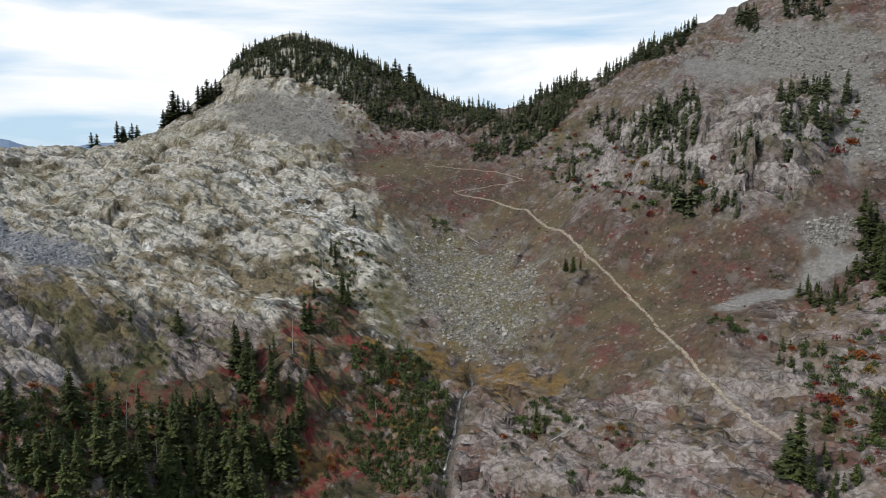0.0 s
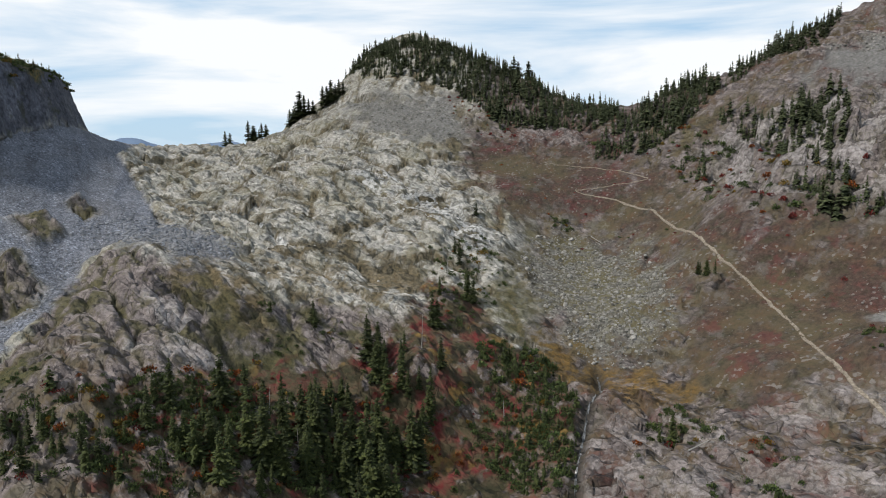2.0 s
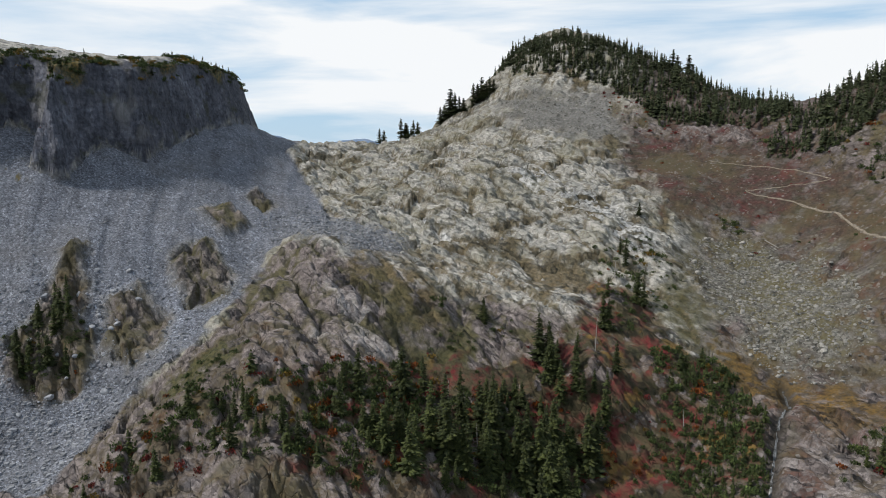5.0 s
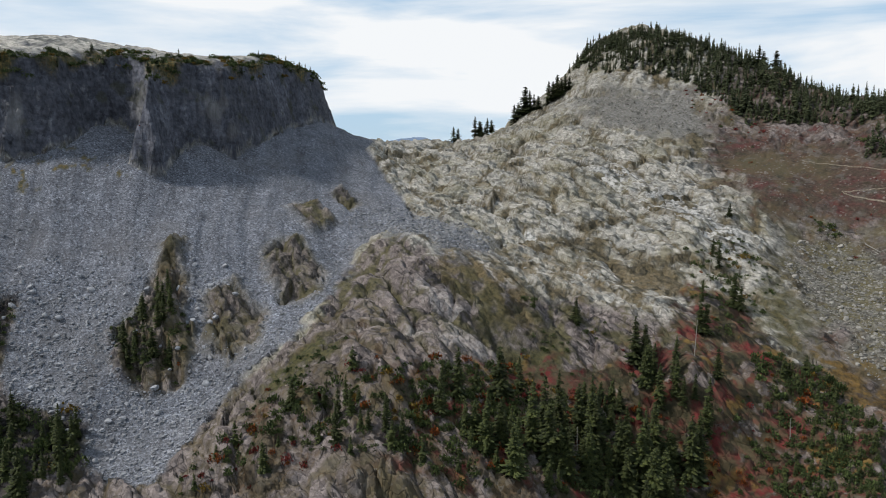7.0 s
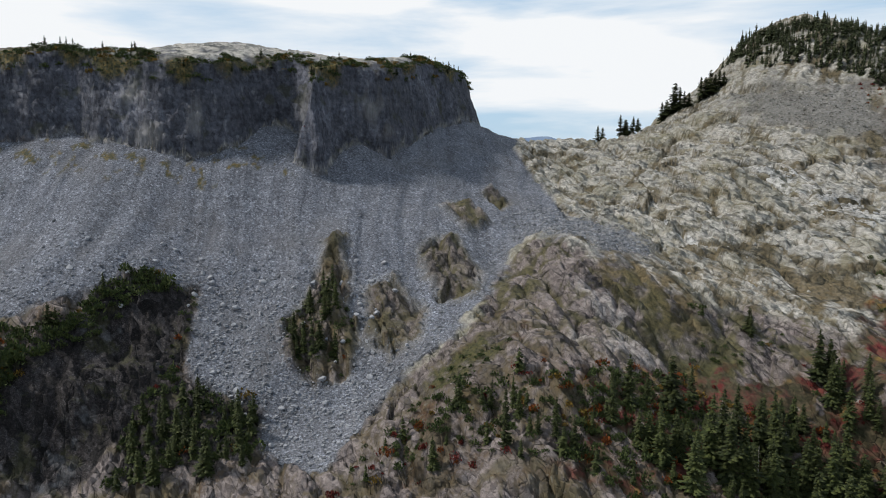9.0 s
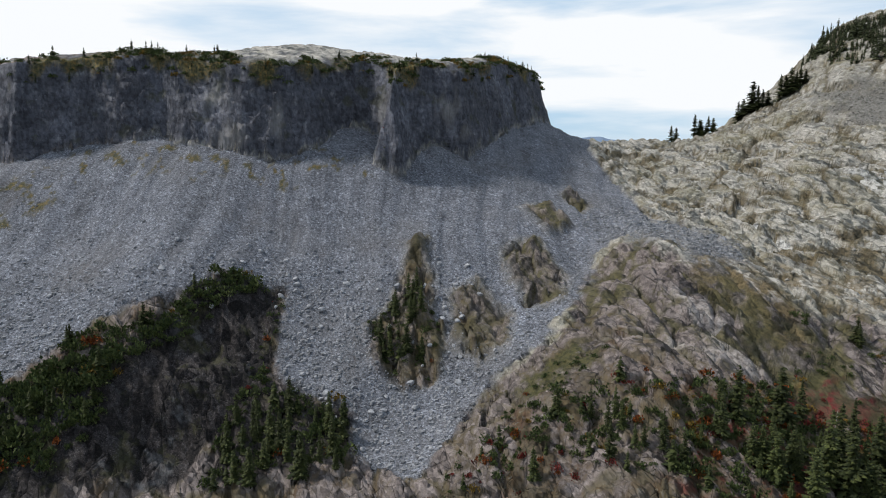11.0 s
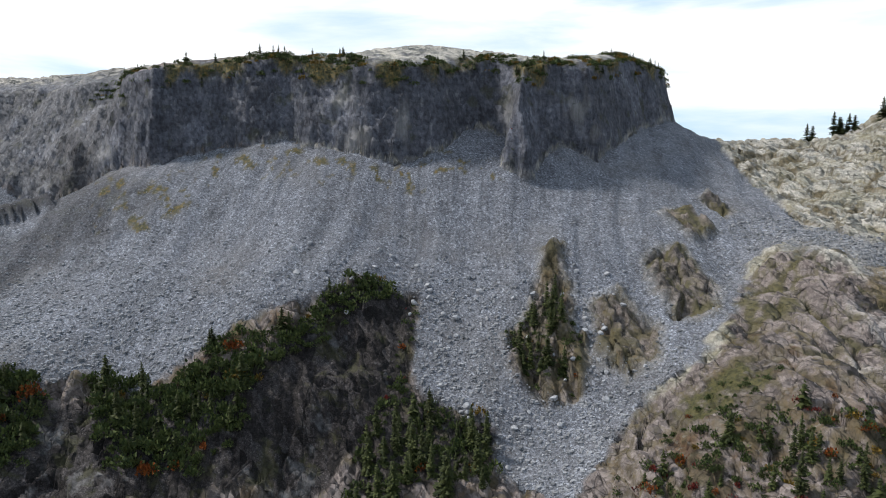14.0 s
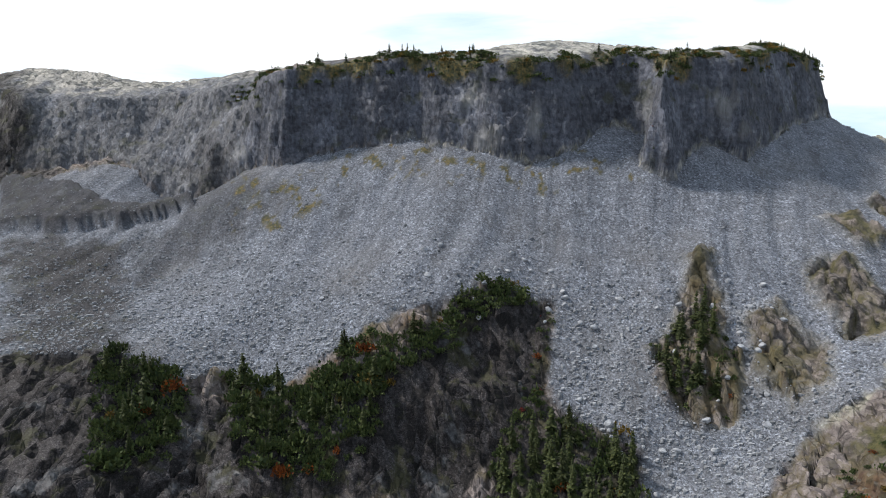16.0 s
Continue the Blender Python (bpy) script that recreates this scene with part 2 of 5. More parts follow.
# which ground lies where: closed lines in plan
REGIONS = {
    "heath": [(-53, 366), (-39, 337), (-17, 331), (12, 327), (19, 317), (40, 286), (57, 229), (80, 212), (102, 199), (117, 204), (127, 204), (119, 191), (106, 187), (94, 186), (74, 164), (59, 164), (38, 166), (28, 181), (32, 208), (39, 221), (35, 243), (25, 264), (10, 279), (-6, 286), (-11, 279), (-21, 275), (-35, 299)],
    "talus": [(-3, 281), (16, 269), (26, 258), (33, 226), (30, 206), (23, 195), (10, 196), (-3, 205), (-8, 220), (-18, 238), (-14, 266)],
    "mustard": [(-8, 202), (2, 201), (12, 197), (27, 186), (27, 175), (16, 173), (10, 179), (-1, 189)],
    "scree": [(-250, 24), (-235, 34), (-235, 45), (-221, 52), (-220, 61), (-221, 73), (-214, 92), (-208, 106), (-199, 116), (-183, 98), (-173, 100), (-162, 104), (-157, 97), (-138, 97), (-139, 111), (-140, 127), (-133, 140), (-135, 162), (-140, 179), (-126, 206), (-153, 240), (-181, 269), (-215, 340), (-230, 250), (-215, 185), (-225, 180), (-245, 160), (-290, 125), (-310, 105), (-370, 70), (-400, 20), (-420, -60), (-290, -40), (-262, 5)],
    "outcrop_a": [(-176, 123), (-175, 135), (-183, 149), (-179, 154), (-170, 145), (-165, 137), (-158, 134), (-152, 123), (-155, 119), (-167, 116)],
    "outcrop_b": [(-165, 145), (-161, 153), (-146, 147), (-141, 139), (-145, 130), (-155, 133)],
    "outcrop_c": [(-160, 167), (-157, 178), (-141, 170), (-135, 157), (-143, 152), (-155, 159)],
    "outcrop_d": [(-168, 189), (-166, 203), (-151, 193), (-154, 182)],
    "outcrop_e": [(-167, 214), (-166, 220), (-155, 215), (-155, 207)],
    "brown": [(-138, 173), (-131, 182), (-115, 181), (-102, 169), (-90, 160), (-84, 156), (-75, 151), (-67, 126), (-135, 93), (-138, 109), (-139, 125), (-128, 140)],
    "spur": [(-200, 117), (-188, 102), (-182, 94), (-183, 80), (-182, 69), (-201, 43), (-216, 39), (-219, 52), (-209, 73), (-209, 89), (-211, 96), (-207, 105)],
    "thicket": [(-83, 152), (-71, 163), (-58, 172), (-47, 187), (-43, 215), (-28, 210), (-17, 195), (-6, 191), (2, 172), (-1, 142), (-80, 119), (-87, 132)],
    "east_rock": [(64, 305), (29, 316), (41, 288), (57, 230), (80, 212), (102, 199), (120, 207), (149, 244), (127, 262), (94, 286), (68, 313)],
    "low_rock": [(1, 164), (8, 167), (25, 170), (42, 172), (55, 169), (67, 170), (77, 172), (81, 159), (98, 154), (76, 116), (0, 142)],
    "gravel": [(-92, 373), (-53, 366), (-46, 339), (-55, 323), (-96, 341), (-112, 369)],
    "east_gravel": [(165, 330), (135, 318), (130, 330), (173, 286), (135, 219), (122, 210), (121, 218), (139, 246), (135, 270), (104, 284), (92, 296)],
    "east_talus": [(101, 197), (114, 197), (116, 193), (110, 190), (100, 192)],
    "west_ledge": [(-404, 20), (-383, 30), (-359, 41), (-343, 47), (-334, 55), (-323, 67), (-314, 65), (-324, 53), (-327, 45), (-338, 28), (-352, 13)],
    "east_tongue": [(71, 185), (77, 186), (91, 187), (99, 189), (108, 189), (112, 187), (110, 183), (92, 182), (75, 177)],
    "west_soil": [(-348, 13), (-314, 42), (-266, 33), (-247, 23), (-249, 12), (-262, 3)],
    "west_patch": [(-355, 81), (-307, 82), (-292, 87), (-288, 71), (-295, 56), (-282, 39), (-311, 41), (-310, 56)],
    "foot_tufts": [(-338, 85), (-297, 83), (-288, 110), (-272, 123), (-258, 131), (-243, 137), (-236, 149), (-218, 163), (-212, 161), (-222, 145), (-241, 130), (-257, 116), (-279, 109), (-276, 79), (-290, 71)],
    "west_dark": [(-274, 4), (-254, 13), (-247, 23), (-233, 34), (-228, 45), (-209, 46), (-195, 52), (-220, -2)],
    "spur_foot": [(-186, 87), (-187, 98), (-174, 101), (-165, 104), (-154, 93), (-179, 73)],
    "east_spill": [(132, 235), (150, 250), (160, 245), (135, 207), (117, 212)],
    "rubble": [(-152, 198), (-147, 222), (-125, 217), (-103, 209), (-99, 195), (-110, 180), (-127, 188), (-141, 189)],
    "chute": [(-172, 194), (-151, 197), (-136, 178), (-132, 156), (-132, 138), (-138, 135), (-143, 160), (-143, 176), (-153, 185)],
    "crag": [(57, 257), (51, 294), (89, 284), (115, 266), (130, 235), (123, 207), (104, 201), (87, 209), (71, 224), (56, 236)],
    "ochre_gully": [(-102, 185), (-88, 178), (-80, 167), (-83, 165), (-91, 171), (-101, 178)],
    "ochre_ledge": [(-111, 182), (-94, 213), (-58, 219), (-44, 199), (-56, 192), (-81, 194), (-96, 180)],
    "mauve_face": [(-83, 175), (-73, 189), (-57, 185), (-45, 178), (-43, 166), (-54, 168), (-64, 173), (-79, 167)],
    "knob_turf": [(-130, 125), (-127, 133), (-120, 136), (-114, 128), (-124, 120)],
    "shade_turf": [(-102, 173), (-92, 163), (-82, 155), (-68, 155), (-59, 164), (-72, 168), (-80, 167), (-89, 175), (-100, 180)],
    "knob_ledge": [(-109, 164), (-102, 165), (-86, 158), (-83, 157), (-86, 150), (-95, 144), (-103, 145), (-96, 152), (-99, 157)],
    "bowl_turf": [(-22, 236), (-11, 229), (-6, 207), (-11, 194), (-20, 200), (-26, 218)],
    "wood_floor": [(-82, 155), (-73, 153), (-55, 161), (-42, 160), (-36, 149), (-62, 124), (-84, 108), (-93, 113), (-91, 126)],
    "tan_grass": [(-117, 185), (-101, 187), (-82, 181), (-80, 167), (-91, 165), (-104, 172)],
}
# where trees and brush grow: closed line in plan, spacing, least and greatest height, sort
WOODS = {
    "peak_woods": ([(-131, 426), (-123, 456), (-102, 446), (-73, 419), (-46, 414), (-20, 390), (5, 370), (24, 358), (26, 337), (12, 337), (-6, 343), (-28, 342), (-41, 358), (-54, 371), (-67, 380), (-86, 385), (-101, 386)], 2.3, 4, 7.5, "far"),
    "saddle_woods": ([(26, 337), (31, 339), (49, 350), (62, 346), (66, 320), (53, 311), (40, 304), (29, 309), (19, 313), (12, 314), (17, 330)], 2.4, 4, 8, "far"),
    "crest_woods": ([(66, 323), (90, 353), (113, 357), (122, 347), (102, 314), (88, 324), (69, 316)], 2.6, 3.5, 7.5, "far"),
    "crest_woods_b": ([(140, 340), (145, 337), (136, 311), (130, 322)], 2.6, 4, 8, "far"),
    "crest_woods_c": ([(155, 336), (171, 317), (159, 305), (149, 315)], 2.8, 4, 8, "far"),
    "crag_woods_a": ([(80, 285), (99, 280), (86, 238), (79, 232), (69, 251)], 2.3, 4.8, 10.14, "far"),
    "crag_woods_b": ([(119, 255), (132, 263), (142, 259), (142, 243), (121, 218), (100, 210)], 2.3, 4.2, 8.58, "far"),
    "crag_woods_c": ([(71, 238), (81, 228), (80, 218), (72, 220), (67, 229)], 2.3, 3.6, 8.58, "far"),
    "crag_woods_d": ([(83, 217), (89, 212), (88, 207), (82, 213)], 2.3, 4.8, 9.36, "far"),
    "crag_woods_e": ([(61, 302), (77, 290), (73, 266), (62, 282)], 2.3, 3, 7.02, "far"),
    "crag_woods_f": ([(45, 295), (55, 292), (52, 275), (45, 283)], 2.3, 3.6, 7.8, "far"),
    "crag_woods_g": ([(93, 231), (99, 225), (94, 208), (89, 215)], 2.3, 3, 7.02, "far"),
    "east_woods_a": ([(115, 192), (121, 191), (105, 163), (104, 172)], 3.5, 9, 15, "tree"),
    "deep_woods_b": ([(-73, 136), (-71, 150), (-59, 155), (-45, 151), (-39, 150), (-35, 141), (-76, 122), (-80, 124)], 5.6, 8, 14, "tree"),
    "deep_woods_a": ([(-56, 175), (-53, 180), (-38, 171), (-32, 170), (-35, 156), (-41, 153)], 4.6, 6, 11, "tree"),
    "deep_woods_d": ([(-60, 148), (-45, 154), (-37, 150), (-37, 138), (-68, 120), (-68, 134)], 5.2, 7, 14, "tree"),
    "valley_woods": ([(-80, 150), (-72, 149), (-55, 156), (-43, 156), (-38, 147), (-62, 124), (-84, 108), (-90, 116), (-88, 128)], 6.4, 4, 12, "tree"),
    "face_woods": ([(-133, 94), (-133, 105), (-121, 113), (-116, 119), (-95, 131), (-82, 155), (-73, 142), (-69, 120)], 8.5, 2.5, 6.5, "tree"),
    "spur_woods": ([(-184, 86), (-177, 96), (-164, 103), (-153, 90), (-175, 74), (-181, 81)], 3.2, 4, 10, "tree"),
    "west_woods_a": ([(-244, 21), (-243, 29), (-231, 33), (-221, 28), (-223, 14)], 4.2, 4, 8, "tree"),
    "west_woods_b": ([(-231, 43), (-228, 51), (-220, 52), (-213, 51), (-205, 71), (-200, 60), (-203, 51), (-211, 41)], 4.4, 4, 8, "tree"),
    "knob_woods": ([(-118, 116), (-116, 117), (-107, 121), (-97, 113), (-87, 128), (-84, 116), (-97, 106)], 4.2, 4, 9, "tree"),
    "outcrop_trees": ([(-173, 123), (-173, 135), (-171, 140), (-162, 132), (-158, 124), (-166, 119)], 3.4, 4, 8, "tree"),
    "strip_trees": ([(-25, 189), (-17, 196), (-4, 192), (1, 173), (0, 147), (-11, 147), (-20, 162), (-20, 175)], 2.3, 2.0, 4.4, "tree"),
    "low_trees": ([(-60, 162), (-50, 164), (-43, 156), (-43, 144), (-49, 138), (-56, 144)], 3.3, 4, 8, "tree"),
    "east_woods_b": ([(94, 186), (99, 182), (107, 179), (97, 161), (90, 160), (92, 179)], 2.8, 3, 5.5, "tree"),
    "east_woods_c": ([(76, 157), (85, 159), (85, 152), (80, 147), (75, 152)], 2.6, 2, 4, "tree"),
    "east_woods_d": ([(72, 129), (79, 127), (77, 121), (75, 117), (67, 121)], 2.8, 2.5, 5, "tree"),
    "east_woods_e": ([(85, 135), (87, 134), (80, 122), (79, 124)], 2.8, 4, 8, "tree"),
    "mat_a": ([(67, 175), (72, 174), (70, 165), (66, 165)], 1.8, 0.8, 1.8, "dark"),
    "mat_b": ([(77, 143), (82, 140), (80, 134), (75, 137)], 1.8, 0.8, 1.8, "dark"),
    "mat_c": ([(85, 149), (88, 146), (86, 143), (83, 145)], 1.8, 0.8, 1.6, "green"),
    "mat_d": ([(90, 191), (95, 187), (93, 185), (88, 188)], 1.8, 0.8, 1.6, "dark"),
    "mat_e": ([(17, 167), (24, 168), (31, 159), (29, 155), (23, 154), (16, 160)], 1.8, 0.8, 2.0, "dark"),
    "mat_f": ([(35, 156), (41, 152), (45, 147), (44, 144), (35, 150)], 2.0, 0.8, 1.6, "mixed"),
    "mat_g": ([(36, 140), (40, 140), (39, 133), (34, 134)], 1.7, 0.9, 1.9, "green"),
    "mat_h": ([(-84, 177), (-80, 180), (-78, 176), (-82, 174)], 1.8, 0.9, 1.6, "dark"),
    "mat_i": ([(-79, 169), (-71, 173), (-69, 169), (-77, 165)], 1.8, 0.9, 1.6, "dark"),
    "mat_j": ([(-67, 178), (-62, 181), (-60, 178), (-65, 175)], 1.8, 0.9, 1.6, "dark"),
    "mat_k": ([(-88, 144), (-82, 155), (-78, 152), (-85, 140)], 2.0, 0.9, 1.8, "dark"),
    "east_red": ([(83, 150), (88, 136), (78, 118), (77, 127), (78, 142)], 3.2, 0.7, 1.6, "red"),
    "glade_red": ([(-54, 179), (-43, 169), (-38, 158), (-30, 160), (-30, 155), (-42, 151), (-56, 175)], 2.6, 0.7, 1.5, "red"),
    "foot_brush_a": ([(-241, 140), (-237, 145), (-234, 142), (-239, 137)], 1.6, 0.6, 1.2, "yellow"),
    "foot_brush_b": ([(-228, 157), (-220, 171), (-207, 170), (-215, 156)], 2.4, 0.5, 1.2, "mixed"),
    "foot_brush_c": ([(-306, 81), (-299, 84), (-289, 75), (-291, 71)], 1.8, 0.6, 1.2, "yellow"),
    "foot_brush_d": ([(-261, 127), (-254, 133), (-249, 129), (-253, 122)], 2.2, 0.5, 1.1, "mixed"),
    "bowl_brush": ([(-7, 283), (1, 283), (3, 277), (-4, 276)], 2.0, 1, 2, "dark"),
    "slope_brush": ([(-46, 232), (-30, 252), (-18, 234), (-25, 205), (-38, 188)], 3.0, 0.8, 2.2, "dark"),
    "strip_brush": ([(-26, 190), (-17, 196), (-4, 192), (1, 173), (0, 147), (-11, 147), (-26, 164), (-21, 174)], 2.0, 1.0, 2.3, "green"),
    "floor_brush": ([(-80, 164), (-55, 161), (-41, 159), (-25, 179), (-21, 169), (-28, 146), (-76, 123), (-83, 133)], 3.4, 0.8, 2.0, "mixed"),
    "floor_brush_b": ([(-126, 103), (-125, 111), (-119, 123), (-98, 122), (-81, 151), (-74, 143), (-72, 130), (-130, 98)], 2.5, 1.0, 2.4, "dark"),
    "valley_brush": ([(-82, 155), (-73, 153), (-55, 161), (-42, 160), (-36, 149), (-62, 124), (-84, 108), (-93, 113), (-91, 126)], 2.6, 0.9, 2.4, "dark"),
    "face_brush": ([(-133, 94), (-133, 105), (-121, 113), (-116, 119), (-95, 131), (-82, 155), (-73, 142), (-69, 120)], 2.5, 0.7, 2.0, "mixed"),
    "spur_brush": ([(-215, 51), (-217, 57), (-219, 73), (-210, 79), (-212, 95), (-206, 112), (-200, 111), (-206, 92), (-203, 85), (-205, 76), (-206, 61), (-210, 51)], 1.8, 1.4, 3.4, "dark"),
    "spur_foot_brush": ([(-186, 87), (-187, 98), (-174, 101), (-165, 104), (-154, 93), (-179, 73)], 2.2, 1.0, 2.8, "dark"),
    "spur_brush_b": ([(-199, 113), (-194, 112), (-187, 101), (-183, 95), (-184, 90), (-191, 99)], 2.4, 0.8, 1.6, "mixed"),
    "west_brush": ([(-249, 20), (-247, 28), (-233, 35), (-218, 26), (-222, 13)], 2.1, 1.8, 4.2, "dark"),
    "west_brush_b": ([(-234, 44), (-227, 52), (-219, 54), (-209, 75), (-198, 61), (-200, 50), (-211, 39)], 1.9, 1.8, 4.2, "dark"),
    "knob_brush": ([(-131, 118), (-122, 130), (-111, 134), (-119, 119), (-132, 114)], 2.2, 0.6, 1.4, "green"),
    "outcrop_brush": ([(-176, 123), (-174, 134), (-170, 133), (-163, 136), (-157, 132), (-155, 123), (-166, 117)], 2.2, 0.8, 1.8, "dark"),
    "crag_brush": ([(12, 323), (20, 326), (41, 293), (59, 232), (80, 213), (103, 202), (119, 208), (144, 240), (108, 214), (82, 226), (69, 273), (53, 306), (24, 313)], 3.6, 1, 2.8, "mixed"),
    "east_brush": ([(69, 180), (72, 170), (68, 164), (77, 157), (90, 153), (101, 158), (78, 118), (74, 135), (79, 148)], 2.8, 1, 2.6, "mixed"),
    "rock_brush": ([(13, 159), (23, 160), (40, 151), (46, 142), (41, 132), (9, 140)], 6, 0.8, 2, "mixed"),
    "heath_brush": ([(-39, 337), (20, 322), (52, 233), (98, 196), (73, 173), (40, 226), (-6, 280)], 11, 0.5, 1.3, "red"),
    "peak_brush": ([(-61, 364), (-39, 337), (-17, 334), (-41, 363), (-57, 377)], 4, 0.8, 1.8, "red"),
}
LONE_TREES = [(-176.9, 357.6, 8), (-171.4, 362.6, 8), (-167.8, 366.5, 9), (-165.4, 369.0, 7), (-162.7, 372.4, 8), (-157.3, 379.6, 11), (-152.0, 388.0, 10), (-143.3, 380.4, 13), (-139.4, 384.1, 9), (-136.4, 386.4, 11), (-131.2, 383.9, 11), (-126.8, 385.5, 10), (-123.5, 390.0, 8), (-69.5, 179.5, 6), (-80.0, 175.7, 3), (-33.8, 266.9, 5), (40.9, 217.9, 5), (38.7, 220.6, 4), (-25.8, 391.2, 9), (-17.9, 388.3, 10), (-209.8, 95.2, 6), (-210.4, 81.1, 6), (-219.2, 66.8, 5), (-168.5, 134.1, 8), (-218.1, 44.3, 9), (-228.5, 46.3, 7), (-209.0, 82.1, 5), (-219.7, 67.7, 5), (-165.5, 129.2, 7)]
HIGH_TREES = [(-67.6, 131.5, 14), (-63.9, 130.8, 14), (-61.7, 130.8, 10), (-65.5, 145.0, 12), (-53.2, 174.2, 12), (-51.1, 177.3, 8), (-42.3, 165.5, 10), (-37.7, 154.2, 15), (-35.8, 155.3, 12), (-34.7, 163.9, 13), (-33.4, 172.6, 8), (-40.4, 138.8, 11), (-38.2, 139.6, 12), (-61.4, 152.9, 7), (-68.9, 178.4, 6), (-35.7, 229.6, 8), (-30.8, 210.1, 10), (-28.9, 209.0, 7), (-38.7, 190.9, 10), (-37.3, 191.6, 8), (-39.2, 209.1, 6), (-37.8, 234.1, 6), (-79.5, 123.5, 8), (-77.9, 124.8, 7), (-71.9, 125.7, 8), (-75.5, 136.0, 5), (21.5, 157.2, 9), (18.9, 158.1, 5), (66.0, 124.6, 14), (65.1, 126.5, 9), (67.1, 121.8, 8), (40.6, 218.3, 5), (39.2, 220.1, 4), (42.6, 215.8, 4), (36.6, 134.0, 4), (76.8, 134.8, 5)]
TRAIL = [(-8.1, 317.9), (11.4, 310.7), (23.3, 303.2), (33.7, 292.7), (20.4, 296.1), (3.8, 297.7), (8.4, 294.4), (19.9, 288.3), (33.4, 274.9), (41.4, 249.0), (44.3, 234.1), (46.5, 224.2), (51.3, 214.8), (53.4, 207.2), (56.8, 195.0), (57.9, 177.8), (58.9, 165.5), (60.5, 156.7), (62.7, 148.8), (65.0, 142.5), (68.4, 134.5)]
STREAM = [(7.7, 195.3), (8.0, 183.8), (4.7, 175.4), (3.1, 168.6), (1.9, 161.8), (0.7, 154.5), (-0.2, 147.3), (-0.6, 142.4)]


def base_height(x, y):
    """The land without its fine relief, and how far up the cliff a place lies (0 foot, 1 top)."""
    s = surface(LAND, x, y)
    r = np.hypot(x + 40, y + 10)
    far = 20 + 90 * rough(x, y, 700, 40, 3)
    s = s + (far - s) * step(480, 900, r)
    d = inside(x, y, CLIFF)
    west = step(-305, -330, x)
    d = d + 1.4 * grain(x, y, 24, 61) + west * (9.0 * grain(x, y, 26, 61) + 14.0 * grain(x, y, 60, 65)) + 2.0 * (0.25 - np.abs(grain(x, y, 12, 62))) + 1.1 * (0.25 - np.abs(grain(x, y, 4.5, 63)))
    top = surface(TOP, np.clip(x, -480, 0), np.clip(y, 0, 330))
    top = np.where(r > 600, np.minimum(top, 140), top)
    # beds and blocks on the face itself: along it and up it
    a, h = (x + 1.3 * y) / 1.45, 34 * np.clip(d / 8.0, 0, 1)
    f1, g1 = blocks(a * 0.8, h, 6.5, 91)
    f2, g2 = blocks(a * 0.6, h, 2.8, 95)
    d = d + (d > -1) * (0.13 * f1 * step(0, 0.3, g1) + 0.22 * f2 * step(0, 0.3, g2) + 0.6 * grain(a * 0.25, h, 2.4, 97))
    # a sheer face below a sloping brow; further west a broken slope
    d = d / (1 + 2.6 * step(-318, -350, x))
    up = 0.9 * np.clip(d / 6.5, 0, 1) + 0.1 * step(5.5, 15, d)
    up = np.where(d > 0, up, 0) * step(-900, -620, x)
    return s + np.maximum(top - s, 0) * up, up


def region(name, x, y, ragged=3.0, soft=1.2):
    """1 within a region, 0 outside, with a ragged edge."""
    p = np.array(REGIONS[name], float)
    lo, hi = p.min(0) - 15, p.max(0) + 15
    out = np.zeros(x.shape)
    k = (x > lo[0]) & (x < hi[0]) & (y > lo[1]) & (y < hi[1])
    if k.any():
        a, b = x[k], y[k]
        d = inside(a, b, REGIONS[name]) + ragged * (1.6 * grain(a, b, 11, 70) + 1.1 * grain(a, b, 4, 71) + 0.6 * grain(a, b, 1.7, 72))
        out[k] = step(-soft, soft, d)
    return out


def along(x, y, line, reach):
    """The distance from an open line in plan, up to reach."""
    p = np.array(line, float)
    near = np.full(x.shape, reach**2 * 1.0)
    k = (x > p[:, 0].min() - reach) & (x < p[:, 0].max() + reach) & (y > p[:, 1].min() - reach) & (y < p[:, 1].max() + reach)
    if k.any():
        xs, ys, best = x[k], y[k], near[k]
        for (ax, ay), (bx, by) in zip(p, p[1:]):
            ex, ey = bx - ax, by - ay
            t = np.clip(((xs - ax) * ex + (ys - ay) * ey) / (ex * ex + ey * ey), 0, 1)
            best = np.minimum(best, (xs - ax - t * ex) ** 2 + (ys - ay - t * ey) ** 2)
        near[k] = best
    return np.sqrt(near)


PALE_ROCK = [(-78, 286), (-52, 268), (-33, 250)]
VEIN = [(-109.5, 234), (-105, 232), (-98, 226), (-93, 222)]
FLECKS = ((-238, 148, 110, 3.0, 7.0), (-256, 138, 117, 6.0, 5.0), (-249, 138, 104, 6.0, 6.0), (-203, 197, 115, 5.0, 7.0), (-197, 200, 107, 4.0, 4.0), (-219, 180, 113, 3.5, 8.0), (-327, 90, 100, 9.0, 6.0))
OUTCROPS = ("outcrop_a", "outcrop_b", "outcrop_c", "outcrop_d", "outcrop_e")


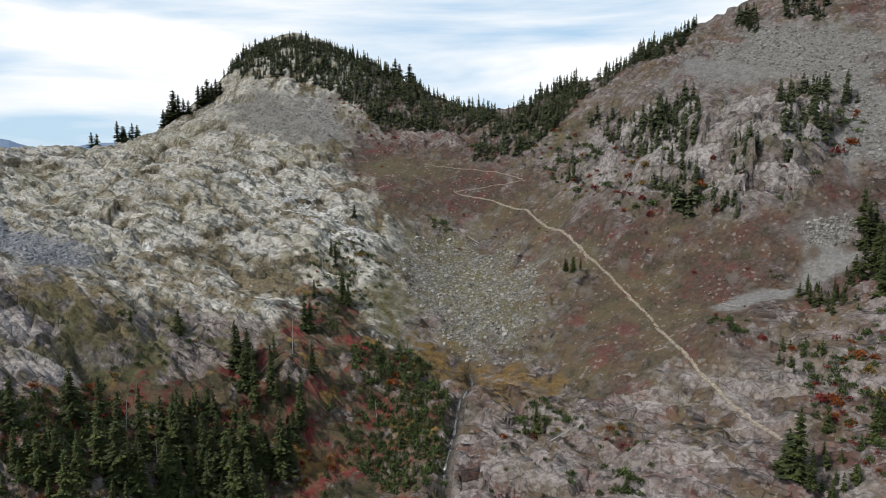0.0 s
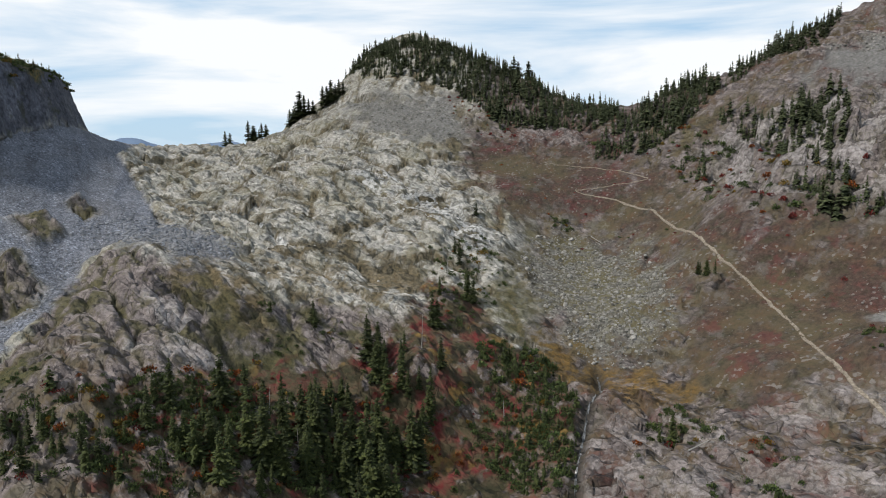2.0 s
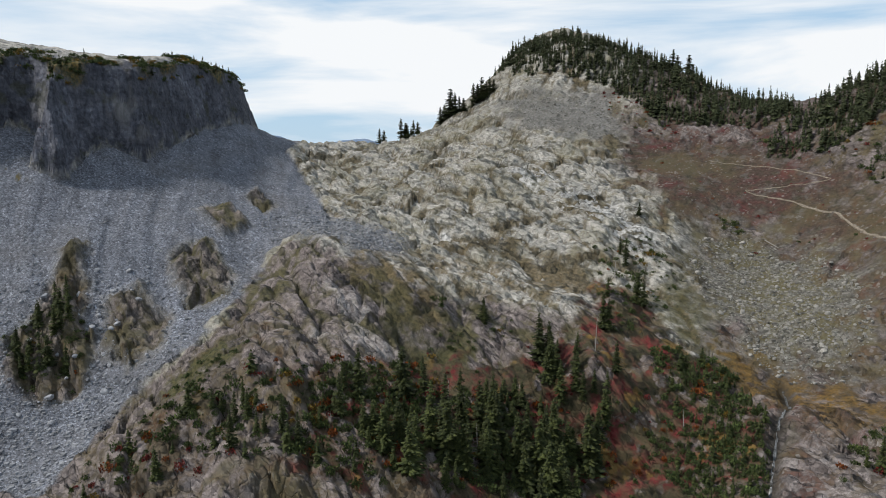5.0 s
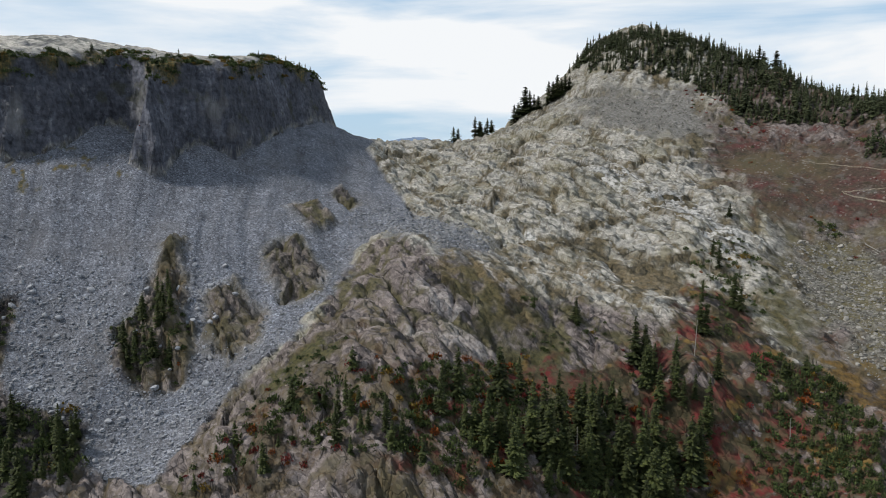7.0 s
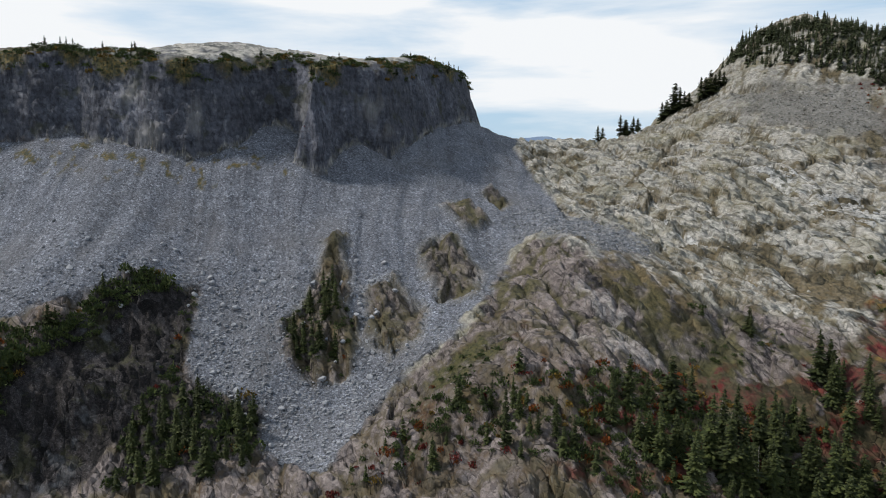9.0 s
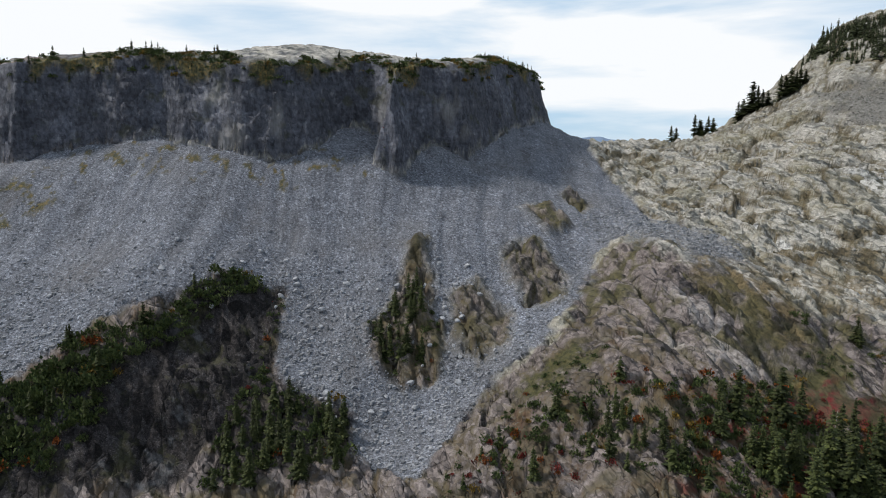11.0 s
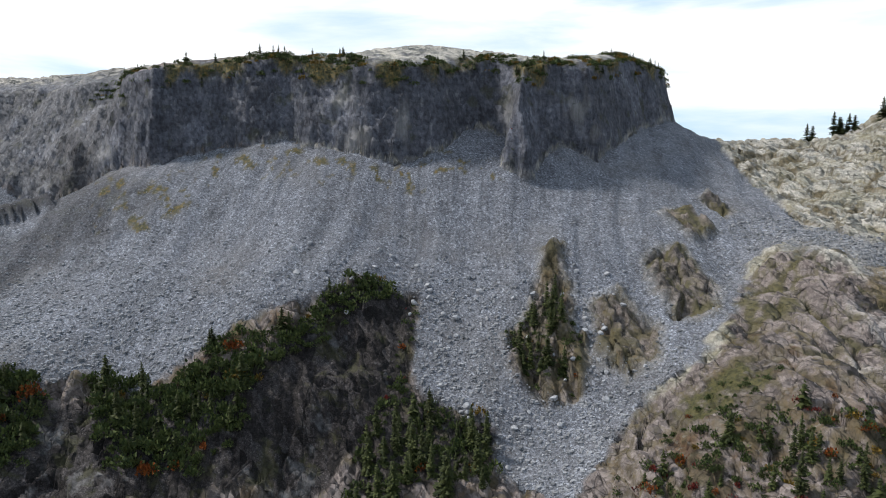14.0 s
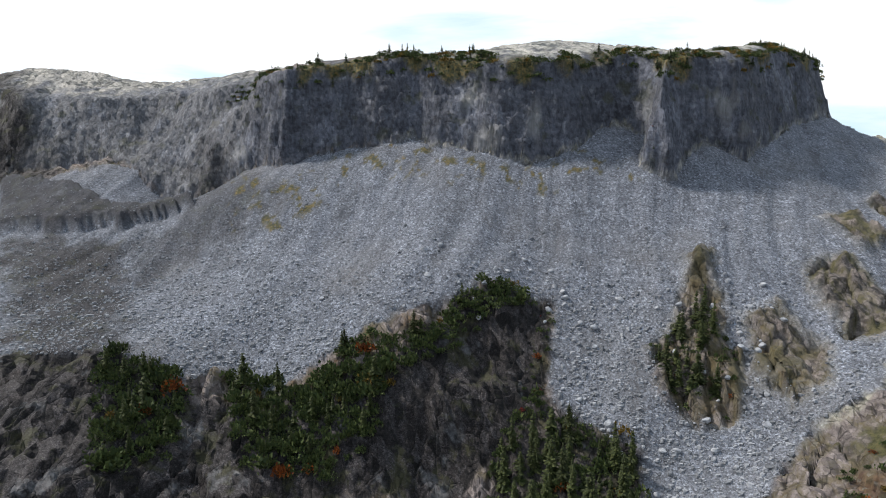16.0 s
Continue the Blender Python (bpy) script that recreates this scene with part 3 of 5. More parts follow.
def land(x, y):
    """Height and kinds of ground at places in plan."""
    z, up = base_height(x, y)
    k = {}
    rock = np.zeros(x.shape)
    for n in OUTCROPS:
        rock = np.maximum(rock, region(n, x, y, 1.5, 2.2))
    k["rubble"] = region("rubble", x, y, 5, 5) * (1 - rock)
    k["scree"] = np.maximum.reduce([region("scree", x, y, 1.6), region("chute", x, y, 3, 2), 0.65 * k["rubble"]]) * (1 - rock) * (up <= 0)
    k["heath"] = region("heath", x, y, 10, 7)
    k["talus"] = region("talus", x, y, 9, 11)
    k["mustard"] = region("mustard", x, y, 8, 6)
    k["brown"] = np.maximum.reduce([region("brown", x, y, 3), region("mauve_face", x, y, 3, 2), region("east_rock", x, y, 4), region("low_rock", x, y, 5), rock, region("west_ledge", x, y, 2), 1 - step(-7, 7, y - 125 - 58 * step(-128, -100, x) + 14 * grain(x, y, 20, 81)), step(-52, -36, x + 8 * grain(x, y, 14, 86)) * step(295, 312, y), step(-16, -6, x + 9 * grain(x, y, 14, 86))])
    k["dark"] = np.maximum.reduce([step(0.0, 0.03, up) * (1 - step(0.93, 1.0, up + 0.12 * grain(x, y, 7, 82))) * (0.85 + 0.15 * step(-345, -312, x)), region("west_ledge", x, y, 2)])
    k["brown"] = k["brown"] * (1 - 0.75 * step(0.02, 0.1, up) * step(-312, -340, x))
    # soil whose colour also carries shade; on west_ledge it only darkens the top
    k["shaded_soil"] = np.maximum.reduce([region("spur", x, y, 1.5), region("west_dark", x, y, 3), 0.6 * region("west_ledge", x, y, 2), 0.85 * region("spur_foot", x, y, 3, 2), 0.85 * region("west_soil", x, y, 6, 5), 0.55 * region("west_patch", x, y, 6, 5), (1 - step(-214, -204, x)) * (1 - step(28, 44, y + 12 * grain(x, y, 15, 87))) * (1 - k["scree"])])
    k["rim"] = np.maximum(step(0.76, 0.86, up + 0.34 * grain(x, y, 9, 60)) * (1 - step(0.93, 0.98, up + 0.1 * grain(x, y, 7, 56))) * step(-335, -322, x) * step(-0.15, 0.05, grain(x, y, 17, 59)), (up <= 0) * region("foot_tufts", x, y, 5, 3) * step(0.18, 0.3, grain(x, y, 5, 58) + 0.6 * grain(x, y, 1.8, 57)))
    k["thicket"] = np.maximum(region("thicket", x, y, 4, 2), region("wood_floor", x, y, 4, 2))
    k["gravel"] = np.maximum.reduce([0.85 * region("gravel", x, y, 9, 9), 0.9 * region("east_gravel", x, y, 8, 6), region("east_talus", x, y, 2.5, 2), region("east_tongue", x, y, 2, 1.5), region("east_spill", x, y, 4, 3)])
    k["pale"] = np.maximum(0.75 * (1 - step(4, 15, along(x, y, PALE_ROCK, 16) + 8 * grain(x, y, 8, 83))), 1 - step(0.9, 1.6, along(x, y, VEIN, 4) + 1.2 * grain(x, y, 3, 84)))
    k["pale"] = np.maximum(k["pale"], 0.5 * region("crag", x, y, 5, 4))
    k["pale"] = np.maximum(k["pale"], 0.55 * region("knob_ledge", x, y, 3, 2))
    k["pale"] = np.maximum(k["pale"], 0.3 * region("low_rock", x, y, 5, 4))
    k["tan"] = np.maximum.reduce([region("tan_grass", x, y, 5, 3), region("ochre_gully", x, y, 3, 2), 0.7 * region("ochre_ledge", x, y, 6, 4)])
    k["green"] = np.maximum.reduce([region("knob_turf", x, y, 4, 2), 0.65 * region("shade_turf", x, y, 4, 3), 0.7 * region("bowl_turf", x, y, 6, 4), 0.22 * rock])
    k["rust"] = np.maximum(step(-45, -15, x + 10 * grain(x, y, 20, 85)), 0.55 * (1 - step(140, 160, y)))
    k["heath"] = k["heath"] * (1 - k["talus"]) * (1 - k["gravel"])
    k["rust"] = k["rust"] * (1 - 0.55 * region("east_rock", x, y, 4)) * (1 - 0.8 * region("crag", x, y, 5, 4))
    # fine relief
    loose = np.clip(k["scree"] + k["heath"] * 0.92 + k["talus"] + k["mustard"] + 0.8 * k["gravel"] + 0.5 * k["thicket"] + 0.8 * k["green"] * (1 - rock) + 0.4 * k["tan"], 0, 1)
    hard = 1 - loose
    near = 1 - step(650, 800, np.hypot(x, y))
    wx, wy = x + 4 * grain(x, y, 17, 5) + 1.2 * grain(x, y, 5, 7), y + 4 * grain(x, y, 17, 6) + 1.2 * grain(x, y, 5, 8)
    u, v = 0.8 * wx - 0.6 * wy, 0.6 * wx + 0.8 * wy
    b1, c1 = blocks(u * 0.5, v, 15, 11)
    b2, c2 = blocks(u * 0.6, v, 6.5, 21)
    b3, c3 = blocks(u * 0.8, v, 3.1, 31)
    d1, d2, d3 = (np.minimum(c, 0.45) for c in (c1, c2, c3))
    b4, c4 = blocks(u * 0.3, v, 5.2, 22)
    d4 = np.minimum(c4, 0.45)
    bare = d1 * 2.8 + b1 * 0.14 + d2 * 1.7 + b2 * 0.22 + d4 * 1.2 + b4 * 0.16 + d3 * 0.9 + b3 * 0.2 - 1.6 + 0.8 * rough(x, y, 24, 3, 3)
    sharp = d1 * 2.6 + b1 * 0.18 + d4 * 3.0 + b4 * 0.34 + d2 * 0.9 + b3 * 0.26 - 1.7 + 0.8 * rough(x, y, 16, 3, 3)
    bare = bare + (sharp - bare) * np.clip(k["brown"] + k["thicket"] + (up > 0), 0, 1) * 0.9
    crag = region("crag", x, y, 5, 4)
    on = crag > 0
    g1, h1 = np.zeros(x.shape), np.zeros(x.shape)
    g1[on], h1[on] = blocks(0.45 * x[on] + 0.9 * y[on], 0.9 * x[on] - 0.45 * y[on], 13, 41)
    bare = bare + crag * (0.6 * g1 + 1.6 * step(0.0, 0.12, h1) - 0.8)
    lift = (z + 4 * grain(x, y, 14, 93)) / 11.0
    part_way = lift - np.floor(lift)
    bare = bare + 0.95 * crag * 11.0 * (step(0.45, 0.95, part_way) - part_way)
    path = step(0.8, 3.0, along(x, y, TRAIL, 4.0))
    z = z + near * hard * path * bare * (1 - 0.45 * k["shaded_soil"]) * (1 - 0.6 * step(0.05, 0.2, up) - 0.12 * step(0.85, 0.95, up))
    k["turf"] = np.clip((1 - step(0.02, 0.13, c1 + 0.16 * grain(x, y, 6, 77))) + 0.8 * (1 - step(0.0, 0.08, c2 + 0.22 * grain(x, y, 9, 78))) + step(0.3, 0.45, grain(x, y, 21, 79) + 0.5 * grain(x, y, 5, 80)), 0, 1) * (up <= 0) * (1 - 0.6 * crag)
    gully = 1 - step(0.4, 2.6, along(x, y, STREAM, 4.0))
    z = z - gully * 1.6
    k["wet"] = gully
    z = z + near * rock * (1.4 + 0.3 * b4 + 0.3 * b3) + near * region("west_ledge", x, y, 1.5, 1.0) * 4.5
    s = 0.82 * x + 0.57 * y
    flow = 0.57 * x - 0.82 * y
    flute = rough(s + 7 * grain(x, y, 40, 8), flow * 0.09, 10, 51, 4)
    z = z + near * k["scree"] * ((0.5 + 1.0 * step(45, 80, z)) * flute + 0.12 * rough(x, y, 1.6, 55, 2))
    z = z + near * (loose - k["scree"]) * (0.5 * rough(x, y, 9, 57, 3) + 0.14 * b3)
    fleck = np.zeros(x.shape)
    for fx, fy, fz, wide, tall in FLECKS:
        fleck = np.maximum(fleck, np.exp(-((x - fx) ** 2 + (y - fy) ** 2) / wide**2 - ((z - fz) / tall) ** 2))
    k["fleck"] = fleck * (up > 0) * step(-0.25, 0.2, grain(x, y, 2.5, 98) + grain(x + z, z, 3.0, 99) + fleck - 0.5)
    k["column"] = k["dark"] * step(-330, -305, x)
    k["up"] = up
    return z, k


def height_at(x, y):
    """The height of the ground at one place."""
    return float(land(np.array([x], float), np.array([y], float))[0][0])


# ---- materials ----
class Paint:
    """A node material, put together from short calls."""

    def __init__(self, name):
        self.m = bpy.data.materials.new(name)
        self.m.use_nodes = True
        self.n, self.l = self.m.node_tree.nodes, self.m.node_tree.links
        self.bsdf = self.n["Principled BSDF"]
        self.co = self.n.new("ShaderNodeTexCoord").outputs["Object"]

    def put(self, socket, value):
        if isinstance(value, bpy.types.NodeSocket):
            self.l.new(value, socket)
        elif isinstance(value, (tuple, list)) and len(value) == 3 and socket.type == "RGBA":
            socket.default_value = (*value, 1)
        else:
            socket.default_value = value

    def beds(self, up, along, thin=0.25):
        """Coordinates for layered rock: full scale across the beds, drawn out along them."""
        a = Vector(up).normalized()
        b = (Vector(along) - a * a.dot(Vector(along))).normalized()
        c = self.n.new("ShaderNodeCombineXYZ")
        for i, (v, k) in enumerate(((a, 1.0), (b, thin), (a.cross(b), 0.55))):
            d = self.n.new("ShaderNodeVectorMath")
            d.operation = "DOT_PRODUCT"
            self.l.new(self.co, d.inputs[0])
            d.inputs[1].default_value = v * k
            self.l.new(d.outputs["Value"], c.inputs[i])
        return c.outputs[0]

    def noise(self, scale, detail=4, rough=0.55, stretch=None, distortion=0.0, where=None):
        n = self.n.new("ShaderNodeTexNoise")
        if where is not None:
            n.inputs["Scale"].default_value, n.inputs["Detail"].default_value = scale, detail
            n.inputs["Roughness"].default_value, n.inputs["Distortion"].default_value = rough, distortion
            self.l.new(where, n.inputs["Vector"])
            return n.outputs["Fac"]
        n.inputs["Scale"].default_value, n.inputs["Detail"].default_value = scale, detail
        n.inputs["Roughness"].default_value, n.inputs["Distortion"].default_value = rough, distortion
        self.l.new(self.stretch(stretch) if stretch else self.co, n.inputs["Vector"])
        return n.outputs["Fac"]

    def stretch(self, s):
        n = self.n.new("ShaderNodeMapping")
        n.inputs["Scale"].default_value = s[:3]
        if len(s) > 3:
            n.inputs["Rotation"].default_value = [radians(a) for a in s[3:]]
        self.l.new(self.co, n.inputs[0])
        return n.outputs[0]

    def cells(self, scale, out="Color", feature="F1", warp=0.0, stretch=None, where=None):
        n = self.n.new("ShaderNodeTexVoronoi")
        n.feature = feature
        n.inputs["Scale"].default_value = scale
        where = where or (self.stretch(stretch) if stretch else self.co)
        if warp:
            w = self.n.new("ShaderNodeTexNoise")
            w.inputs["Scale"].default_value = scale * 1.3
            self.l.new(where, w.inputs["Vector"])
            v = self.n.new("ShaderNodeVectorMath")
            v.operation = "MULTIPLY_ADD"
            self.l.new(w.outputs["Color"], v.inputs[0])
            v.inputs[1].default_value = [warp / scale] * 3
            self.l.new(where, v.inputs[2])
            where = v.outputs[0]
        self.l.new(where, n.inputs["Vector"])
        if out == "Color":
            s = self.n.new("ShaderNodeSeparateColor")
            self.l.new(n.outputs["Color"], s.inputs[0])
            return s.outputs[0]
        return n.outputs["Distance"]

    def warped(self, where, scale, reach):
        """Coordinates pushed about by noise, so that cells are not all straight-edged."""
        w = self.n.new("ShaderNodeTexNoise")
        w.inputs["Scale"].default_value, w.inputs["Detail"].default_value = scale, 3
        self.l.new(where, w.inputs["Vector"])
        v = self.n.new("ShaderNodeVectorMath")
        v.operation = "MULTIPLY_ADD"
        self.l.new(w.outputs["Color"], v.inputs[0])
        v.inputs[1].default_value = [reach] * 3
        self.l.new(where, v.inputs[2])
        return v.outputs[0]

    def facets(self, where, scale, tilt, lift):
        """Broken rock: each cell a plane of its own tilt and height, in metres. Also a random value for each cell."""
        n = self.n.new("ShaderNodeTexVoronoi")
        n.inputs["Scale"].default_value = scale
        self.l.new(where, n.inputs["Vector"])
        d = self.n.new("ShaderNodeVectorMath")
        d.operation = "SUBTRACT"
        self.l.new(where, d.inputs[0])
        self.l.new(n.outputs["Position"], d.inputs[1])
        r = self.n.new("ShaderNodeVectorMath")
        r.operation = "MULTIPLY_ADD"
        self.l.new(n.outputs["Color"], r.inputs[0])
        r.inputs[1].default_value = [2 * tilt] * 3
        r.inputs[2].default_value = [-tilt] * 3
        h = self.n.new("ShaderNodeVectorMath")
        h.operation = "DOT_PRODUCT"
        self.l.new(d.outputs[0], h.inputs[0])
        self.l.new(r.outputs[0], h.inputs[1])
        s = self.n.new("ShaderNodeSeparateColor")
        self.l.new(n.outputs["Color"], s.inputs[0])
        return self.math("ADD_FREE", h.outputs["Value"], self.math("MULTIPLY", s.outputs[1], lift / scale)), s.outputs[0]

    def ramp(self, fac, *stops):
        n = self.n.new("ShaderNodeValToRGB")
        e = n.color_ramp.elements
        while len(e) < len(stops):
            e.new(0.5)
        for k, (p, c) in zip(e, stops):
            k.position = p
            k.color = (*c, 1) if isinstance(c, tuple) else (c, c, c, 1)
        self.l.new(fac, n.inputs[0])
        return n.outputs["Color"]

    def mix(self, a, b, fac, how="MIX"):
        n = self.n.new("ShaderNodeMix")
        n.data_type, n.blend_type = "RGBA", how
        self.put(n.inputs["Factor"], fac)
        self.put(n.inputs["A"], a)
        self.put(n.inputs["B"], b)
        return n.outputs["Result"]

    def math(self, op, a, b=0.0):
        n = self.n.new("ShaderNodeMath")
        n.operation = op.replace("_FREE", "")
        n.use_clamp = op in ("ADD", "SUBTRACT")
        self.put(n.inputs[0], a)
        self.put(n.inputs[1], b)
        return n.outputs[0]

    def mask(self, name):
        n = self.n.new("ShaderNodeAttribute")
        n.attribute_name = name
        return n.outputs["Fac"]

    def chance(self):
        return self.n.new("ShaderNodeObjectInfo").outputs["Random"]

    def island(self):
        return self.n.new("ShaderNodeNewGeometry").outputs["Random Per Island"]

    def done(self, colour, roughness=0.9, bump=None, depth=0.1, gloss=0.25):
        self.put(self.bsdf.inputs["Base Color"], colour)
        self.put(self.bsdf.inputs["Roughness"], roughness)
        self.bsdf.inputs["Specular IOR Level"].default_value = gloss
        if bump is not None:
            b = self.n.new("ShaderNodeBump")
            b.inputs["Distance"].default_value, b.inputs["Strength"].default_value = depth, 1.0
            self.put(b.inputs["Height"], bump)
            self.l.new(b.outputs[0], self.bsdf.inputs["Normal"])
        return self.m


def ground_material():
    p = Paint("mountain_ground")
    fine, mid, big = p.noise(0.9, 5, 0.65), p.noise(0.2, 5, 0.6), p.noise(0.04, 4)
    chip = p.noise(0.75, 5, 0.62)
    lay = p.warped(p.beds((0.6, 0.8, 0.25), (0.8, -0.6, -0.35), 0.55), 0.3, 0.9)
    up1, slab = p.facets(lay, 0.17, 0.6, 0.12)
    up2, facet = p.facets(lay, 0.5, 0.8, 0.2)
    up3, tiny = p.facets(lay, 1.35, 0.65, 0.2)
    rib = p.noise(0.6, 5, 0.6)
    edge1, edge2 = p.cells(0.5, "Distance", "DISTANCE_TO_EDGE", where=lay), p.cells(0.17, "Distance", "DISTANCE_TO_EDGE", where=lay)
    crack = p.mix(p.ramp(edge1, (0.0, 0.5), (0.05, 1.0)), p.ramp(edge2, (0.0, 0.35), (0.03, 1.0)), 1.0, "MULTIPLY")
    crack = p.mix(crack, (1.0, 1.0, 1.0), p.ramp(p.noise(0.35, 3, 0.6), (0.42, 0.0), (0.58, 0.9)))
    broken = p.mix(p.mix(rib, p.mix(facet, slab, 0.5), 0.5), tiny, 0.3)
    stones, pebble, grit = p.cells(1.15, warp=0.2), p.cells(2.2), p.cells(4.2)
    run = p.noise(0.22, 5, 0.6, where=p.beds((0.82, 0.57, 0.0), (0.57, -0.82, -0.5), 0.07))
    low = p.math("SUBTRACT", 1.0, p.mask("up"))
    # bare pale rock
    c = p.ramp(broken, (0.28, (0.215, 0.205, 0.178)), (0.5, (0.325, 0.31, 0.274)), (0.72, (0.44, 0.42, 0.383)))
    c = p.mix(c, p.ramp(chip, (0.36, 0.72), (0.55, 1.08)), 0.7, "MULTIPLY")
    flake = p.ramp(grit, (0.0, 0.8), (1.0, 1.16))
    c = p.mix(c, crack, 0.75, "MULTIPLY")
    c = p.mix(c, flake, 0.85, "MULTIPLY")
    c = p.mix(c, (0.145, 0.125, 0.07), p.math("MULTIPLY", p.ramp(mid, (0.52, 0.0), (0.62, 0.6)), low))
    c = p.mix(c, (0.15, 0.135, 0.07), p.math("MULTIPLY", p.ramp(big, (0.5, 0.0), (0.6, 0.35)), low))
    c = p.mix(c, p.ramp(fine, (0.35, (0.035, 0.03, 0.014)), (0.6, (0.125, 0.095, 0.05))), p.math("MULTIPLY", p.mask("turf"), 0.9))
    c = p.mix(c, p.ramp(chip, (0.4, (0.14, 0.14, 0.135)), (0.56, (0.48, 0.475, 0.46))), p.math("MULTIPLY", p.mask("pale"), p.ramp(facet, (0.35, 0.0), (0.6, 1.0))))
    # low red heath with stones in it
    h = p.ramp(mid, (0.32, (0.05, 0.044, 0.025)), (0.46, (0.07, 0.048, 0.036)), (0.58, (0.078, 0.041, 0.033)), (0.70, (0.10, 0.028, 0.027)))
    h = p.mix(h, p.ramp(fine, (0.35, 0.45), (0.62, 1.3)), 0.75, "MULTIPLY")
    h = p.mix(h, (0.105, 0.095, 0.045), p.ramp(p.mix(big, mid, 0.35), (0.46, 0.0), (0.56, 0.5)))
    h = p.mix(h, (0.125, 0.028, 0.03), p.ramp(p.noise(0.09, 5, 0.65), (0.57, 0.0), (0.64, 0.4)))
    h = p.mix(h, (0.17, 0.16, 0.15), p.ramp(p.noise(0.14, 6, 0.7), (0.55, 0.0), (0.62, 0.35)))
    h = p.mix(h, (0.22, 0.205, 0.19), p.ramp(p.math("MULTIPLY", stones, p.ramp(mid, (0.4, 0.8), (0.7, 1.1))), (0.86, 0.0), (0.93, 0.6)))
    # brown and mauve rock
    b = p.ramp(broken, (0.28, (0.08, 0.07, 0.065)), (0.5, (0.148, 0.131, 0.122)), (0.72, (0.235, 0.214, 0.2)))
    b = p.mix(b, p.ramp(chip, (0.36, 0.66), (0.55, 1.1)), 0.7, "MULTIPLY")
    b = p.mix(b, crack, 0.8, "MULTIPLY")
    b = p.mix(b, flake, 0.85, "MULTIPLY")
    b = p.mix(b, (1.04, 0.985, 1.0), 1.0, "MULTIPLY")
    moss = p.mix(p.ramp(fine, (0.3, (0.03, 0.03, 0.012)), (0.6, (0.09, 0.08, 0.034))), h, p.mask("rust"))
    b = p.mix(b, moss, p.math("MULTIPLY", p.mask("turf"), 0.85))
    b = p.mix(b, moss, p.ramp(p.mix(mid, fine, 0.3), (0.53, 0.0), (0.6, 0.6)))
    b = p.mix(b, moss, p.math("MULTIPLY", p.mask("rust"), p.ramp(p.mix(mid, fine, 0.35), (0.47, 0.0), (0.54, 0.8))))
    b = p.mix(b, p.mix(p.ramp(chip, (0.4, (0.14, 0.128, 0.122)), (0.56, (0.38, 0.355, 0.345))), flake, 0.85, "MULTIPLY"), p.math("MULTIPLY", p.mask("pale"), p.ramp(slab, (0.3, 0.0), (0.5, 1.0))))
    c = p.mix(c, b, p.mask("brown"))
    # tan turf between the rocks
    t = p.ramp(fine, (0.35, (0.065, 0.05, 0.024)), (0.6, (0.16, 0.12, 0.065)))
    c = p.mix(c, t, p.math("MULTIPLY", p.mask("tan"), p.ramp(mid, (0.42, 0.0), (0.52, 0.9))))
    c = p.mix(c, p.ramp(fine, (0.35, (0.03, 0.032, 0.012)), (0.6, (0.085, 0.078, 0.03))), p.math("MULTIPLY", p.mask("green"), p.ramp(mid, (0.38, 0.2), (0.5, 0.95))))
    # gravel
    g = p.mix(p.ramp(stones, (0.0, 0.11), (1.0, 0.24)), (0.175, 0.165, 0.15), 0.6)
    c = p.mix(c, p.mix(g, p.ramp(fine, (0.35, 0.6), (0.6, 1.15)), 0.7, "MULTIPLY"), p.mask("gravel"))
    c = p.mix(c, h, p.mask("heath"))
    # brush floor
    k = p.ramp(mid, (0.35, (0.03, 0.028, 0.013)), (0.48, (0.068, 0.052, 0.029)), (0.58, (0.10, 0.04, 0.028)), (0.66, (0.13, 0.024, 0.022)))
    k = p.mix(k, (0.2, 0.12, 0.03), p.ramp(p.noise(0.11, 4), (0.6, 0.0), (0.66, 0.6)))
    k = p.mix(k, b, p.ramp(p.noise(0.12, 4, 0.6), (0.53, 0.0), (0.57, 0.9)))
    c = p.mix(c, k, p.mask("thicket"))
    # boulder field of the bowl
    s = p.ramp(stones, (0.0, (0.055, 0.053, 0.044)), (0.4, (0.106, 0.099, 0.085)), (1.0, (0.212, 0.202, 0.179)))
    s = p.mix(s, (0.115, 0.098, 0.045), p.ramp(p.mix(mid, big, 0.3), (0.43, 0.0), (0.55, 0.8)))
    c = p.mix(c, s, p.mask("talus"))
    c = p.mix(c, p.ramp(fine, (0.35, (0.07, 0.047, 0.018)), (0.6, (0.17, 0.1, 0.026))), p.math("MULTIPLY", p.mask("mustard"), p.ramp(mid, (0.38, 0.2), (0.5, 0.9))))
    # grey scree
    s = p.ramp(pebble, (0.0, (0.09, 0.089, 0.093)), (0.4, (0.155, 0.152, 0.157)), (0.85, (0.215, 0.212, 0.217)), (1.0, (0.34, 0.335, 0.337)))
    s = p.mix(s, (0.93, 1.0, 1.13), 1.0, "MULTIPLY")
    s = p.mix(s, p.ramp(grit, (0.0, 0.55), (1.0, 1.35)), 0.85, "MULTIPLY")
    s = p.mix(s, p.ramp(run, (0.36, 0.74), (0.5, 1.0), (0.64, 1.12)), 0.8, "MULTIPLY")
    s = p.mix(s, p.ramp(mid, (0.35, 0.75), (0.65, 1.15)), 0.8, "MULTIPLY")
    s = p.mix(s, (0.15, 0.137, 0.128), p.ramp(big, (0.5, 0.0), (0.7, 0.35)))
    c = p.mix(c, s, p.mask("scree"))
    # dark cliff and crag
    fall = p.noise(0.4, 6, 0.65, (1.0, 1.0, 0.42))
    column = p.noise(0.55, 5, 0.6, (1.0, 1.0, 0.09), 0.3)
